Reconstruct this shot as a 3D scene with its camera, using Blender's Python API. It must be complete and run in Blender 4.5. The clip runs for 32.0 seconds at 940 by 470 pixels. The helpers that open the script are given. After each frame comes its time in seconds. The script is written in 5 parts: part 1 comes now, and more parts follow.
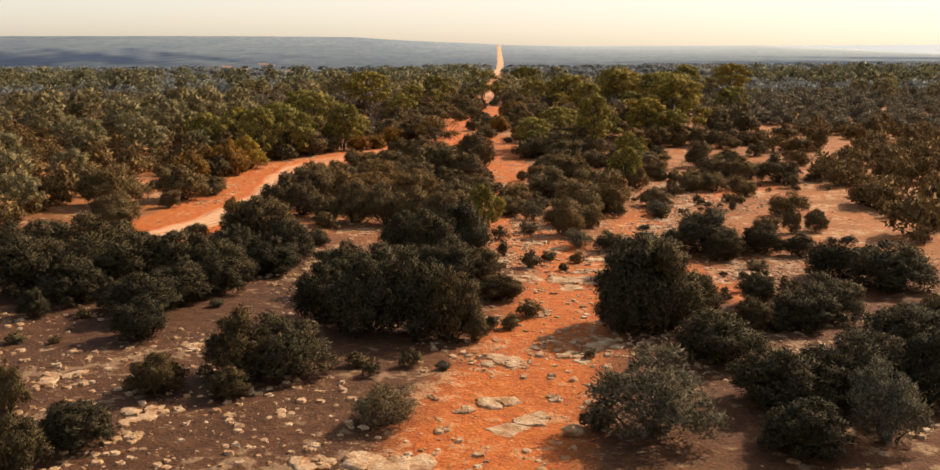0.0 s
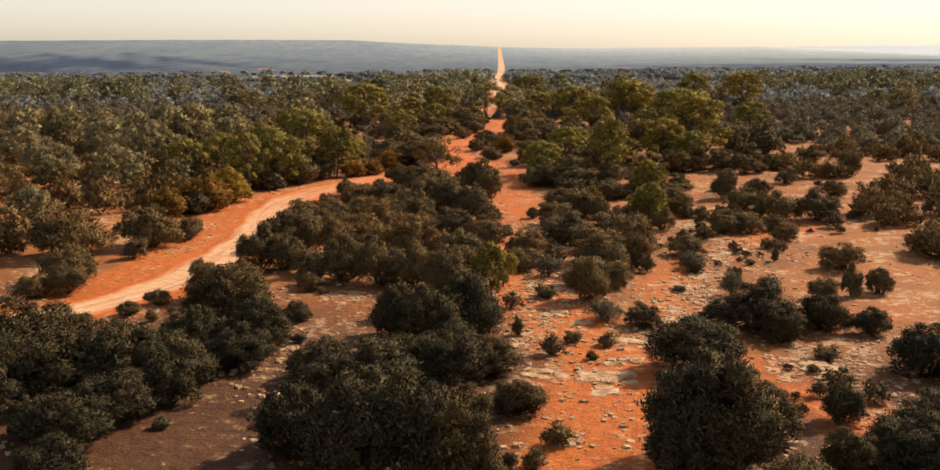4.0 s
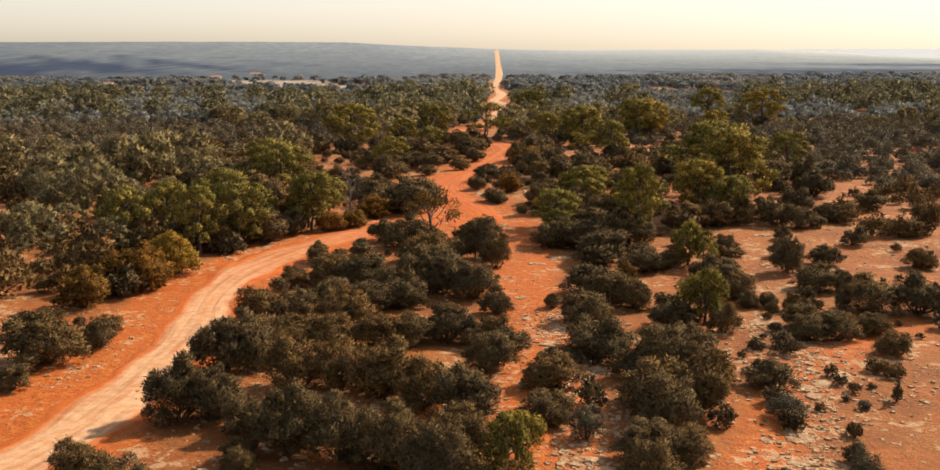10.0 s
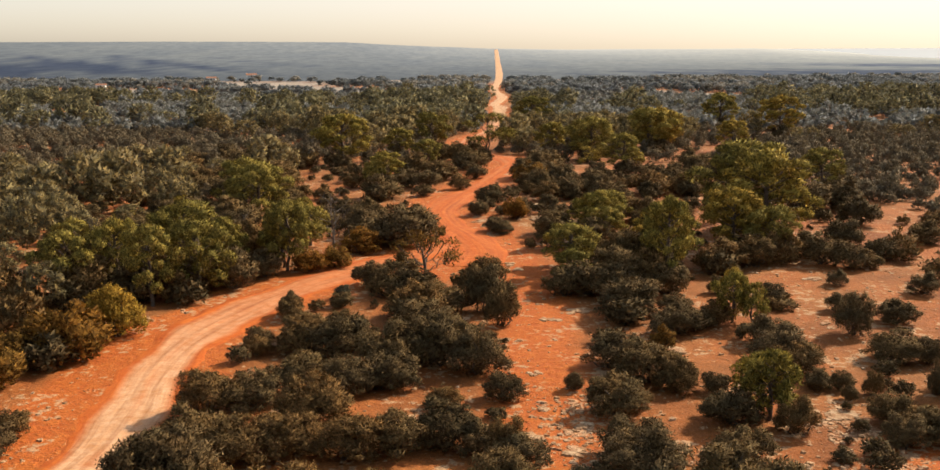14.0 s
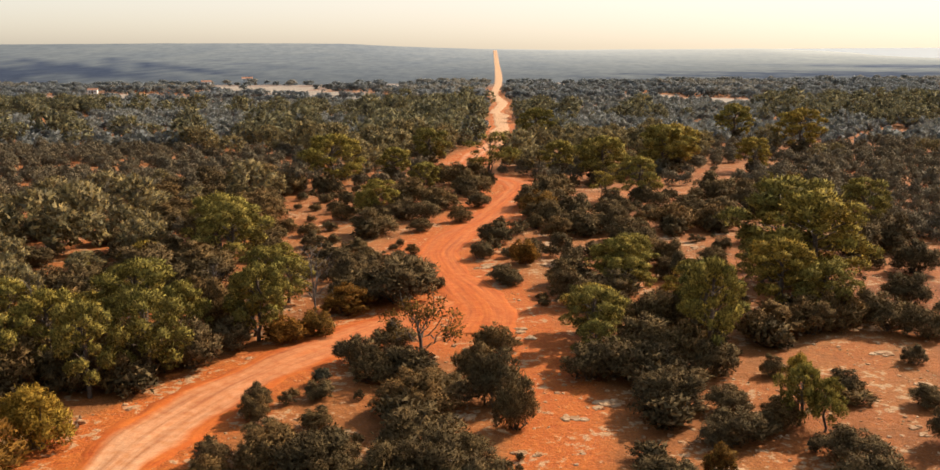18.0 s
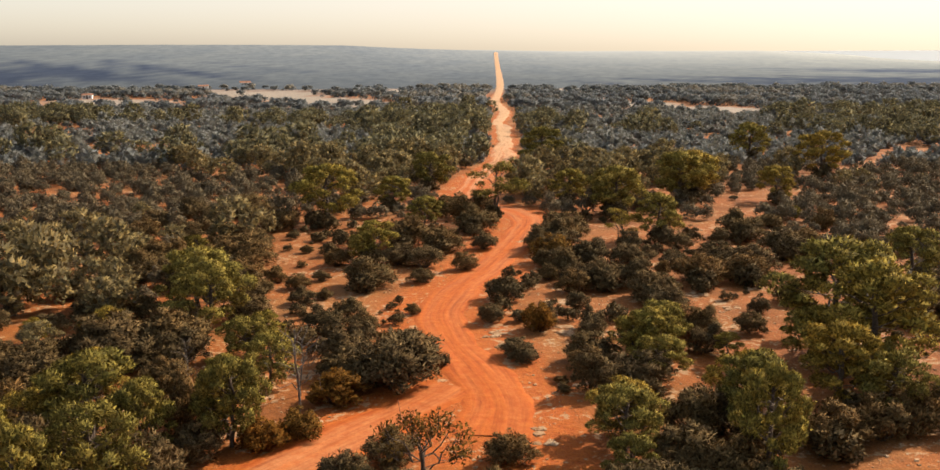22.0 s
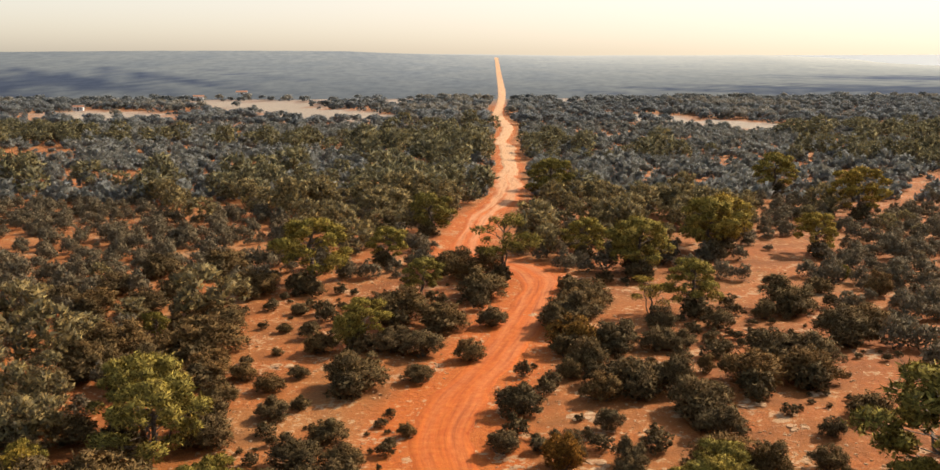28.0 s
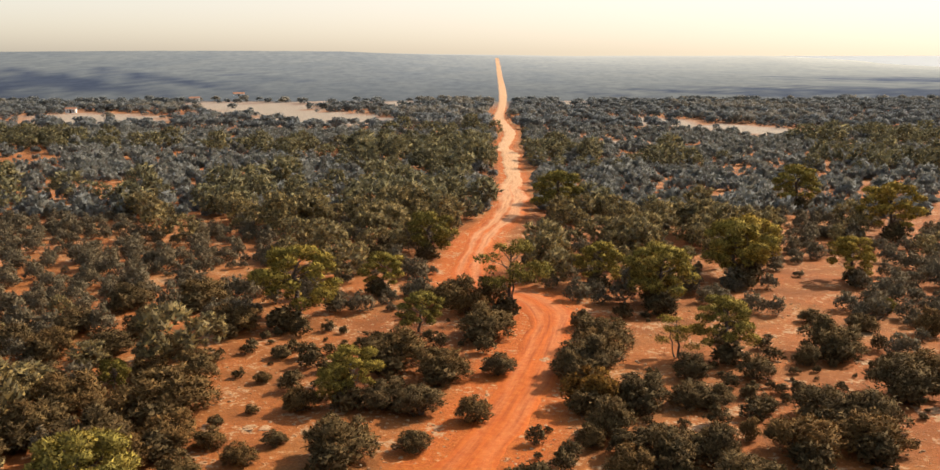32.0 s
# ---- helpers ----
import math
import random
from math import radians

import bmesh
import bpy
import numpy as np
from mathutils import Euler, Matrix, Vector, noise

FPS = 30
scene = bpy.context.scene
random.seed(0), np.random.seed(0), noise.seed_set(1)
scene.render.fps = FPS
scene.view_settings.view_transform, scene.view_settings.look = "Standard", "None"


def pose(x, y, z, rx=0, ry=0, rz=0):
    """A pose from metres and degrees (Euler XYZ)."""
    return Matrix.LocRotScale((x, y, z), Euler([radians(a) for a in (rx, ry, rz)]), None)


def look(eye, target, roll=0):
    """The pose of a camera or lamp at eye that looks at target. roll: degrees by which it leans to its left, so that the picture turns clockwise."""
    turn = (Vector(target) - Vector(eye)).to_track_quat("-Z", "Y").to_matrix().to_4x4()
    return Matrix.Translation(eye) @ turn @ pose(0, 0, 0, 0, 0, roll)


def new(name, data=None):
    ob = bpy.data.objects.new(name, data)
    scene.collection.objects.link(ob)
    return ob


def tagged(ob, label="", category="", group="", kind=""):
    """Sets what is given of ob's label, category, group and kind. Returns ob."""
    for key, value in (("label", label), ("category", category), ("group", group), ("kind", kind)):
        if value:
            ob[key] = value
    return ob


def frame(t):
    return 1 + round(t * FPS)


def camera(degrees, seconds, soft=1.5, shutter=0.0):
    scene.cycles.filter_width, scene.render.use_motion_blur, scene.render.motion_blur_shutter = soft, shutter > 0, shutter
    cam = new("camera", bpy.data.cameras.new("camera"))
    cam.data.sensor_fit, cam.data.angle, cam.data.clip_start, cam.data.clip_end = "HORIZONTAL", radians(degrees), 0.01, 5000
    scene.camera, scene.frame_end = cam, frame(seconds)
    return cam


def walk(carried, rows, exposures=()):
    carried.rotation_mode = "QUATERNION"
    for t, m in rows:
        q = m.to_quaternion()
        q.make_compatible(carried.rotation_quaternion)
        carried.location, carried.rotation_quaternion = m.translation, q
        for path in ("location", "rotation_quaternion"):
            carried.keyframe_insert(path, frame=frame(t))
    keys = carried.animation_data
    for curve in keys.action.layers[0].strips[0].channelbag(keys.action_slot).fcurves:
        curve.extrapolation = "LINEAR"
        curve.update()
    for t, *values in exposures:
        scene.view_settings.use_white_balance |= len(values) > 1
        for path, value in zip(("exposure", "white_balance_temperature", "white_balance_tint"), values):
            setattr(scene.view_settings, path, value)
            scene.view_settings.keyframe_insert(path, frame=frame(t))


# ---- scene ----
cam = camera(51.4, 32.0)
PATH = [
    (0, (1.497, 7.11, 10.936), (1.479, 9.073, 10.556), -0.3),
    (0.5, (1.49, 7.918, 11.063), (1.47, 9.882, 10.686), -0.3),
    (1, (1.445, 8.772, 11.272), (1.426, 10.736, 10.895), -0.4),
    (1.5, (1.403, 9.748, 11.476), (1.382, 11.712, 11.098), -0.4),
    (2, (1.337, 10.765, 11.687), (1.317, 12.729, 11.309), -0.5),
    (2.5, (1.277, 11.897, 11.861), (1.258, 13.861, 11.483), -0.4),
    (3, (1.184, 13.005, 12.094), (1.166, 14.969, 11.716), -0.5),
    (3.5, (1.173, 14.148, 12.279), (1.153, 16.113, 11.902), -0.5),
    (5.5, (0.956, 19.27, 13.134), (0.939, 21.234, 12.758), -0.4),
    (6, (0.927, 20.658, 13.402), (0.91, 22.622, 13.025), -0.4),
    (6.5, (0.92, 21.98, 13.553), (0.903, 23.945, 13.179), -0.4),
    (7, (0.87, 23.383, 13.767), (0.854, 25.348, 13.392), -0.3),
    (7.5, (0.846, 24.738, 13.963), (0.831, 26.703, 13.588), -0.3),
    (8, (0.812, 26.081, 14.182), (0.797, 28.045, 13.808), -0.3),
    (8.5, (0.793, 27.433, 14.407), (0.779, 29.397, 14.031), -0.3),
    (9, (0.743, 28.875, 14.545), (0.729, 30.839, 14.168), -0.3),
    (9.5, (0.727, 30.266, 14.57), (0.713, 32.231, 14.196), -0.3),
    (10, (0.693, 31.685, 14.678), (0.681, 33.65, 14.304), -0.3),
    (10.5, (0.661, 33.036, 14.802), (0.649, 35.001, 14.428), -0.3),
    (11, (0.642, 34.5, 14.92), (0.63, 36.465, 14.545), -0.3),
    (11.5, (0.603, 35.873, 15.033), (0.592, 37.838, 14.659), -0.3),
    (12, (0.577, 37.332, 15.132), (0.567, 39.296, 14.757), -0.4),
    (12.5, (0.555, 38.739, 15.257), (0.544, 40.704, 14.882), -0.3),
    (13, (0.568, 40.174, 15.374), (0.557, 42.139, 14.999), -0.3),
    (13.5, (0.527, 41.497, 15.474), (0.517, 43.462, 15.1), -0.3),
    (14, (0.528, 42.944, 15.568), (0.517, 44.908, 15.193), -0.3),
    (14.5, (0.489, 44.284, 15.669), (0.479, 46.249, 15.294), -0.3),
    (16.5, (0.319, 49.834, 16.325), (0.311, 51.799, 15.949), -0.2),
    (17, (0.287, 51.278, 16.663), (0.279, 53.242, 16.289), -0.2),
    (17.5, (0.265, 52.601, 16.983), (0.257, 54.566, 16.608), -0.3),
    (18, (0.189, 54.031, 17.323), (0.18, 55.996, 16.948), -0.4),
    (18.5, (0.16, 55.38, 17.647), (0.151, 57.344, 17.272), -0.3),
    (19, (0.106, 56.682, 17.989), (0.097, 58.647, 17.615), -0.3),
    (19.5, (-0.031, 57.912, 18.419), (-0.039, 59.876, 18.042), -0.3),
    (20, (-0.111, 59.128, 18.71), (-0.119, 61.092, 18.334), -0.2),
    (20.5, (-0.187, 60.104, 18.964), (-0.195, 62.069, 18.59), -0.2),
    (21, (-0.259, 61.137, 19.402), (-0.267, 63.102, 19.029), -0.2),
    (21.5, (-0.321, 62.332, 19.726), (-0.329, 64.297, 19.352), -0.2),
    (22, (-0.41, 63.494, 20.076), (-0.418, 65.459, 19.702), -0.2),
    (22.5, (-0.466, 64.601, 20.43), (-0.473, 66.566, 20.058), -0.2),
    (23, (-0.475, 65.834, 20.687), (-0.483, 67.8, 20.316), -0.2),
    (23.5, (-0.58, 67.032, 21.129), (-0.586, 68.997, 20.757), -0.2),
    (24, (-0.541, 68.411, 21.406), (-0.548, 70.376, 21.036), -0.3),
    (24.5, (-0.588, 69.619, 21.762), (-0.596, 71.585, 21.391), -0.3),
    (25, (-0.629, 70.932, 22.122), (-0.637, 72.897, 21.751), -0.3),
    (25.5, (-0.612, 72.166, 22.453), (-0.622, 74.131, 22.084), -0.3),
    (27.5, (-0.805, 77.184, 23.624), (-0.814, 79.15, 23.256), -0.3),
    (28, (-0.86, 78.423, 23.649), (-0.869, 80.389, 23.282), -0.2),
    (28.5, (-0.936, 79.72, 23.813), (-0.944, 81.685, 23.444), -0.2),
    (29, (-0.982, 81.009, 23.956), (-0.99, 82.975, 23.586), -0.2),
    (29.5, (-1.047, 82.327, 24.02), (-1.055, 84.293, 23.651), -0.2),
    (30, (-1.173, 83.677, 24.103), (-1.179, 85.643, 23.734), -0.2),
    (30.5, (-1.204, 84.978, 24.249), (-1.21, 86.944, 23.88), -0.2),
    (31, (-1.212, 86.422, 24.283), (-1.218, 88.388, 23.914), -0.1),
    (31.5, (-1.217, 87.81, 24.367), (-1.224, 89.776, 23.999), -0.1),
    (32, (-1.192, 89.084, 24.481), (-1.201, 91.05, 24.114), -0.1),
]
walk(cam, [(t, look(eye, target, roll)) for t, eye, target, roll in PATH], [(0, 1.23, 6500, 10), (32, 1.25, 6500, 10)])

# ---- light ----
SUN_AZ, SUN_EL = 52.0, 36.0          # degrees right of +Y, above the horizon
world = bpy.data.worlds.new("sky")
scene.world = world
world.use_nodes = True
wn = world.node_tree.nodes
sky = wn.new("ShaderNodeTexSky")
sky.sky_type = "NISHITA"
sky.sun_disc = False
sky.sun_elevation, sky.sun_rotation = radians(SUN_EL), radians(SUN_AZ)
sky.air_density, sky.dust_density, sky.ozone_density = 1.0, 1.65, 1.0
wn["Background"].inputs["Strength"].default_value = 0.15
wl = world.node_tree.links


def sky_step(kind, a, b):
    """One blend of two sky colours."""
    m = wn.new("ShaderNodeMix")
    m.data_type, m.blend_type = "RGBA", kind
    m.inputs["Factor"].default_value = 1.0
    for sock, v in ((m.inputs[6], a), (m.inputs[7], b)):
        if hasattr(v, "is_linked"):
            wl.new(v, sock)
        else:
            sock.default_value = (*v, 1)
    return m.outputs[2]


# a dusty sky: the glare near the sun and the horizon is spread and dulled
veil = sky_step("ADD", sky_step("MULTIPLY", sky.outputs[0], (0.30, 0.30, 0.30)), (1, 1, 1))
wl.new(sky_step("MULTIPLY", sky_step("DIVIDE", sky.outputs[0], veil), (1.39, 1.285, 1.205)), wn["Background"].inputs["Color"])
sun_data = bpy.data.lights.new("sun", "SUN")
sun_data.energy, sun_data.angle, sun_data.color = 3.5, radians(0.6), (1.0, 0.87, 0.68)
sun = new("sun", sun_data)
a, e = radians(SUN_AZ), radians(SUN_EL)
sun.matrix_world = look((60 * math.sin(a), 100 + 60 * math.cos(a), 60), (60 * math.sin(a) - math.sin(a) * math.cos(e), 100 + 60 * math.cos(a) - math.cos(a) * math.cos(e), 60 - math.sin(e)))

# ---- materials ----
def material(name, rough=0.8):
    m = bpy.data.materials.new(name)
    m.use_nodes = True
    b = m.node_tree.nodes["Principled BSDF"]
    b.inputs["Roughness"].default_value = rough
    b.inputs["Specular IOR Level"].default_value = 0.2
    return m, m.node_tree.nodes, m.node_tree.links, b


def noise_tex(n, l, scale, detail=4.0, rough=0.55, vec=None):
    t = n.new("ShaderNodeTexNoise")
    t.inputs["Scale"].default_value, t.inputs["Detail"].default_value, t.inputs["Roughness"].default_value = scale, detail, rough
    if vec is not None:
        l.new(vec, t.inputs["Vector"])
    return t.outputs["Fac"]


def ramp(n, l, fac, *stops):
    r = n.new("ShaderNodeValToRGB")
    els = r.color_ramp.elements
    while len(els) < len(stops):
        els.new(0.5)
    for el, (p, c) in zip(els, stops):
        el.position, el.color = p, (*c, 1) if len(c) == 3 else c
    l.new(fac, r.inputs["Fac"])
    return r.outputs["Color"]


def mix(n, l, fac, a, b, kind="MIX"):
    m = n.new("ShaderNodeMix")
    m.data_type, m.blend_type = "RGBA", kind
    for sock, v in ((m.inputs["Factor"], fac), (m.inputs[6], a), (m.inputs[7], b)):
        if hasattr(v, "is_linked"):
            l.new(v, sock)
        else:
            sock.default_value = (*v, 1) if isinstance(v, tuple) else v
    return m.outputs[2]


def calc(n, l, op, a, b=0.0):
    m = n.new("ShaderNodeMath")
    m.operation = op
    for sock, v in zip(m.inputs, (a, b)):
        if hasattr(v, "is_linked"):
            l.new(v, sock)
        else:
            sock.default_value = v
    return m.outputs[0]


def bump(n, l, b, height, strength, distance):
    k = n.new("ShaderNodeBump")
    k.inputs["Strength"].default_value, k.inputs["Distance"].default_value = strength, distance
    l.new(height, k.inputs["Height"])
    l.new(k.outputs[0], b.inputs["Normal"])


def place(n):
    return n.new("ShaderNodeNewGeometry").outputs["Position"]


def mat_foliage(name, dark, mid, tip, clear=0.25, rough=0.85, wax=0.06, haze_sheen=0.0):
    """Leaves: each spray and each plant differs a little; some light comes through."""
    m, n, l, b = material(name, rough)
    b.inputs["Specular IOR Level"].default_value = wax
    # bluish sheen on the leaves, standing in for distance haze
    b.inputs["Sheen Weight"].default_value, b.inputs["Sheen Roughness"].default_value = haze_sheen, 0.6
    b.inputs["Sheen Tint"].default_value = (0.80, 0.86, 0.95, 1)
    geo, info = n.new("ShaderNodeNewGeometry"), n.new("ShaderNodeObjectInfo")
    leaf = ramp(n, l, geo.outputs["Random Per Island"], (0.0, dark), (0.55, mid), (1.0, tip))
    patch = noise_tex(n, l, 0.9, 2.0, vec=geo.outputs["Position"])
    warm = ramp(n, l, calc(n, l, "MULTIPLY", patch, 0.6), (0.15, (0.90, 0.94, 0.90)), (0.5, (1.2, 1.03, 0.82)))
    col = mix(n, l, 1.0, leaf, warm, "MULTIPLY")
    plant = ramp(n, l, info.outputs["Random"], (0.0, (0.66, 0.70, 0.72)), (0.35, (1.0, 1.02, 1.06)), (0.65, (1.0, 1.0, 0.94)), (1.0, (1.26, 1.10, 0.90)))
    col = mix(n, l, 1.0, col, plant, "MULTIPLY")
    l.new(col, b.inputs["Base Color"])
    t, mx = n.new("ShaderNodeBsdfTranslucent"), n.new("ShaderNodeMixShader")
    l.new(col, t.inputs["Color"])
    mx.inputs[0].default_value = clear
    l.new(b.outputs[0], mx.inputs[1]), l.new(t.outputs[0], mx.inputs[2])
    l.new(mx.outputs[0], n["Material Output"].inputs["Surface"])
    return m


def mat_bark(name, a, c):
    m, n, l, b = material(name, 0.85)
    f = noise_tex(n, l, 9.0, 5.0, vec=place(n))
    l.new(ramp(n, l, f, (0.3, a), (0.7, c)), b.inputs["Base Color"])
    bump(n, l, b, f, 0.5, 0.03)
    return m


def mat_ground():
    m, n, l, b = material("red_soil", 0.92)
    p = place(n)
    big, mid, fine, grit = (noise_tex(n, l, s, d, vec=p) for s, d in ((0.05, 4.0), (0.35, 5.0), (2.2, 6.0), (11.0, 4.0)))
    soil = ramp(n, l, big, (0.36, (0.205, 0.064, 0.013)), (0.52, (0.245, 0.088, 0.020)), (0.66, (0.255, 0.108, 0.032)))
    dusty = ramp(n, l, mid, (0.35, (0.72, 0.66, 0.62)), (0.62, (1.18, 1.12, 1.08)))
    col = mix(n, l, 0.8, soil, dusty, "MULTIPLY")
    tint = noise_tex(n, l, 0.16, 6.0, 0.65, p)
    rust = ramp(n, l, tint, (0.47, (0.0, 0.0, 0.0)), (0.60, (1.0, 1.0, 1.0)))
    col = mix(n, l, calc(n, l, "MULTIPLY", rust, 0.75), col, ramp(n, l, fine, (0.3, (0.24, 0.060, 0.010)), (0.7, (0.34, 0.11, 0.022))))
    # dark brown soil near the start, with broad foreground shade painted in
    shaded_loam = n.new("ShaderNodeAttribute")
    shaded_loam.attribute_name = "shaded_loam"
    col = mix(n, l, shaded_loam.outputs["Fac"], col, mix(n, l, 0.8, ramp(n, l, fine, (0.3, (0.040, 0.015, 0.005)), (0.7, (0.084, 0.034, 0.011))), dusty, "MULTIPLY"))
    at = n.new("ShaderNodeAttribute")
    at.attribute_name = "worn"
    edge = calc(n, l, "ADD", at.outputs["Fac"], calc(n, l, "MULTIPLY", mid, 0.7))
    n_edge = calc(n, l, "SUBTRACT", edge, 0.35)
    worn = ramp(n, l, n_edge, (0.25, (0.0, 0.0, 0.0)), (0.75, (1.0, 1.0, 1.0)))
    red = ramp(n, l, fine, (0.3, (0.32, 0.062, 0.007)), (0.7, (0.42, 0.115, 0.015)))
    col = mix(n, l, calc(n, l, "MULTIPLY", worn, 0.85), col, red)
    # bare limestone that shows through the soil, and grit
    lime = calc(n, l, "MULTIPLY", fine, mid)
    lime_f = ramp(n, l, lime, (0.305, (0.0, 0.0, 0.0)), (0.345, (1.0, 1.0, 1.0)))
    # pale stone dimmed where the foreground shade is painted
    thin = calc(n, l, "SUBTRACT", 1.0, calc(n, l, "MULTIPLY", shaded_loam.outputs["Fac"], 0.6))
    col = mix(n, l, calc(n, l, "MULTIPLY", calc(n, l, "MULTIPLY", lime_f, 0.75), thin), col, (0.38, 0.245, 0.135))
    # shelves of broken limestone, parted by cracks full of soil
    shelf, warp = n.new("ShaderNodeTexVoronoi"), n.new("ShaderNodeMix")
    shelf.feature, warp.data_type = "DISTANCE_TO_EDGE", "VECTOR"
    shelf.inputs["Scale"].default_value, warp.inputs[0].default_value = 1.5, 0.12
    jig = n.new("ShaderNodeTexNoise")
    jig.inputs["Scale"].default_value = 3.0
    l.new(p, jig.inputs["Vector"]), l.new(p, warp.inputs[4]), l.new(jig.outputs["Color"], warp.inputs[5]), l.new(warp.outputs[1], shelf.inputs["Vector"])
    rocky = n.new("ShaderNodeAttribute")
    rocky.attribute_name = "rocky"
    plate = ramp(n, l, shelf.outputs["Distance"], (0.03, (0.0, 0.0, 0.0)), (0.11, (1.0, 1.0, 1.0)))
    bare = ramp(n, l, calc(n, l, "ADD", calc(n, l, "MULTIPLY", rocky.outputs["Fac"], 0.15), noise_tex(n, l, 0.9, 5.0, 0.7, p)), (0.62, (0.0, 0.0, 0.0)), (0.68, (1.0, 1.0, 1.0)))
    shelf_f = calc(n, l, "MULTIPLY", plate, bare)
    col = mix(n, l, calc(n, l, "MULTIPLY", shelf_f, 0.85), col, ramp(n, l, fine, (0.32, (0.33, 0.150, 0.060)), (0.68, (0.47, 0.300, 0.175))))
    v = n.new("ShaderNodeTexVoronoi")
    v.inputs["Scale"].default_value = 5.5
    l.new(p, v.inputs["Vector"])
    peb = ramp(n, l, v.outputs["Distance"], (0.10, (1.0, 1.0, 1.0)), (0.17, (0.0, 0.0, 0.0)))
    some = ramp(n, l, mid, (0.45, (0.0, 0.0, 0.0)), (0.56, (1.0, 1.0, 1.0)))
    pebble = calc(n, l, "MULTIPLY", peb, some)
    col = mix(n, l, calc(n, l, "MULTIPLY", calc(n, l, "MULTIPLY", pebble, 0.6), thin), col, (0.36, 0.25, 0.17))
    col = mix(n, l, 0.7, col, ramp(n, l, grit, (0.3, (0.42, 0.40, 0.38)), (0.7, (1.5, 1.5, 1.5))), "MULTIPLY")
    # pale stony fields, and scrub cover of the plain beyond the single plants, its colour lightened for haze like the
    # far scrub
    pale = n.new("ShaderNodeAttribute")
    pale.attribute_name = "stony"
    col = mix(n, l, pale.outputs["Fac"], col, ramp(n, l, fine, (0.35, (0.19, 0.155, 0.12)), (0.65, (0.34, 0.29, 0.23))))
    cover = n.new("ShaderNodeAttribute")
    cover.attribute_name = "scrub"
    col = mix(n, l, cover.outputs["Fac"], col, ramp(n, l, mid, (0.4, (0.085, 0.088, 0.085)), (0.7, (0.135, 0.134, 0.125))))
    l.new(col, b.inputs["Base Color"])
    h = calc(n, l, "ADD", calc(n, l, "MULTIPLY", fine, 1.0), calc(n, l, "MULTIPLY", grit, 0.35))
    h = calc(n, l, "ADD", h, calc(n, l, "MULTIPLY", pebble, 0.35))
    h = calc(n, l, "ADD", h, calc(n, l, "MULTIPLY", shelf_f, 0.6))
    bump(n, l, b, h, 0.9, 0.14)
    return m


def mat_track():
    m, n, l, b = material("packed_red_earth", 0.9)
    p = place(n)
    mid, fine, grit = (noise_tex(n, l, s, 5.0, vec=p) for s in (0.3, 1.9, 12.0))
    red = ramp(n, l, fine, (0.3, (0.35, 0.066, 0.006)), (0.7, (0.42, 0.108, 0.014)))
    ruts = n.new("ShaderNodeAttribute")
    ruts.attribute_name = "rut"
    # pale packed earth; far off this also paints distance haze onto the track
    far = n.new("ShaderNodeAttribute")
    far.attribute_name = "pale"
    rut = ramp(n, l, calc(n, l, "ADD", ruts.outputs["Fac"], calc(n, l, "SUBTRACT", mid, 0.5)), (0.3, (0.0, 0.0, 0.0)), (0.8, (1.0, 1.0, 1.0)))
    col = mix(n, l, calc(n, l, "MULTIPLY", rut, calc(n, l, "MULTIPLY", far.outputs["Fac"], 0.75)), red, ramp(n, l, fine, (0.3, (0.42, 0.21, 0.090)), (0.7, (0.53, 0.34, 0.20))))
    lane, run = n.new("ShaderNodeAttribute"), n.new("ShaderNodeAttribute")
    lane.attribute_name, run.attribute_name = "lane", "run"
    both = n.new("ShaderNodeCombineXYZ")
    l.new(calc(n, l, "MULTIPLY", lane.outputs["Fac"], 5.5), both.inputs[0])
    l.new(calc(n, l, "MULTIPLY", run.outputs["Fac"], 0.13), both.inputs[1])
    streak = noise_tex(n, l, 1.0, 5.0, 0.6, both.outputs[0])
    col = mix(n, l, 0.75, col, ramp(n, l, streak, (0.33, (0.62, 0.50, 0.42)), (0.5, (1.0, 1.0, 1.0)), (0.68, (1.22, 1.2, 1.16))), "MULTIPLY")
    col = mix(n, l, 0.4, col, ramp(n, l, grit, (0.3, (0.6, 0.58, 0.56)), (0.7, (1.3, 1.3, 1.3))), "MULTIPLY")
    l.new(col, b.inputs["Base Color"])
    bump(n, l, b, calc(n, l, "ADD", calc(n, l, "ADD", fine, streak), calc(n, l, "MULTIPLY", grit, 0.3)), 0.5, 0.08)
    return m


def mat_stone():
    m, n, l, b = material("limestone", 0.88)
    p, info, geo = place(n), n.new("ShaderNodeObjectInfo"), n.new("ShaderNodeNewGeometry")
    f, g = noise_tex(n, l, 2.5, 6.0, vec=p), noise_tex(n, l, 14.0, 5.0, vec=p)
    col = ramp(n, l, f, (0.32, (0.25, 0.115, 0.045)), (0.5, (0.37, 0.22, 0.115)), (0.7, (0.50, 0.355, 0.22)))
    col = mix(n, l, 0.6, col, ramp(n, l, g, (0.32, (0.45, 0.42, 0.4)), (0.6, (1.15, 1.15, 1.15))), "MULTIPLY")
    col = mix(n, l, 0.5, col, ramp(n, l, geo.outputs["Random Per Island"], (0.0, (0.6, 0.5, 0.42)), (1.0, (1.25, 1.2, 1.15))), "MULTIPLY")
    l.new(col, b.inputs["Base Color"])
    bump(n, l, b, calc(n, l, "ADD", f, calc(n, l, "MULTIPLY", g, 0.4)), 0.8, 0.08)
    return m


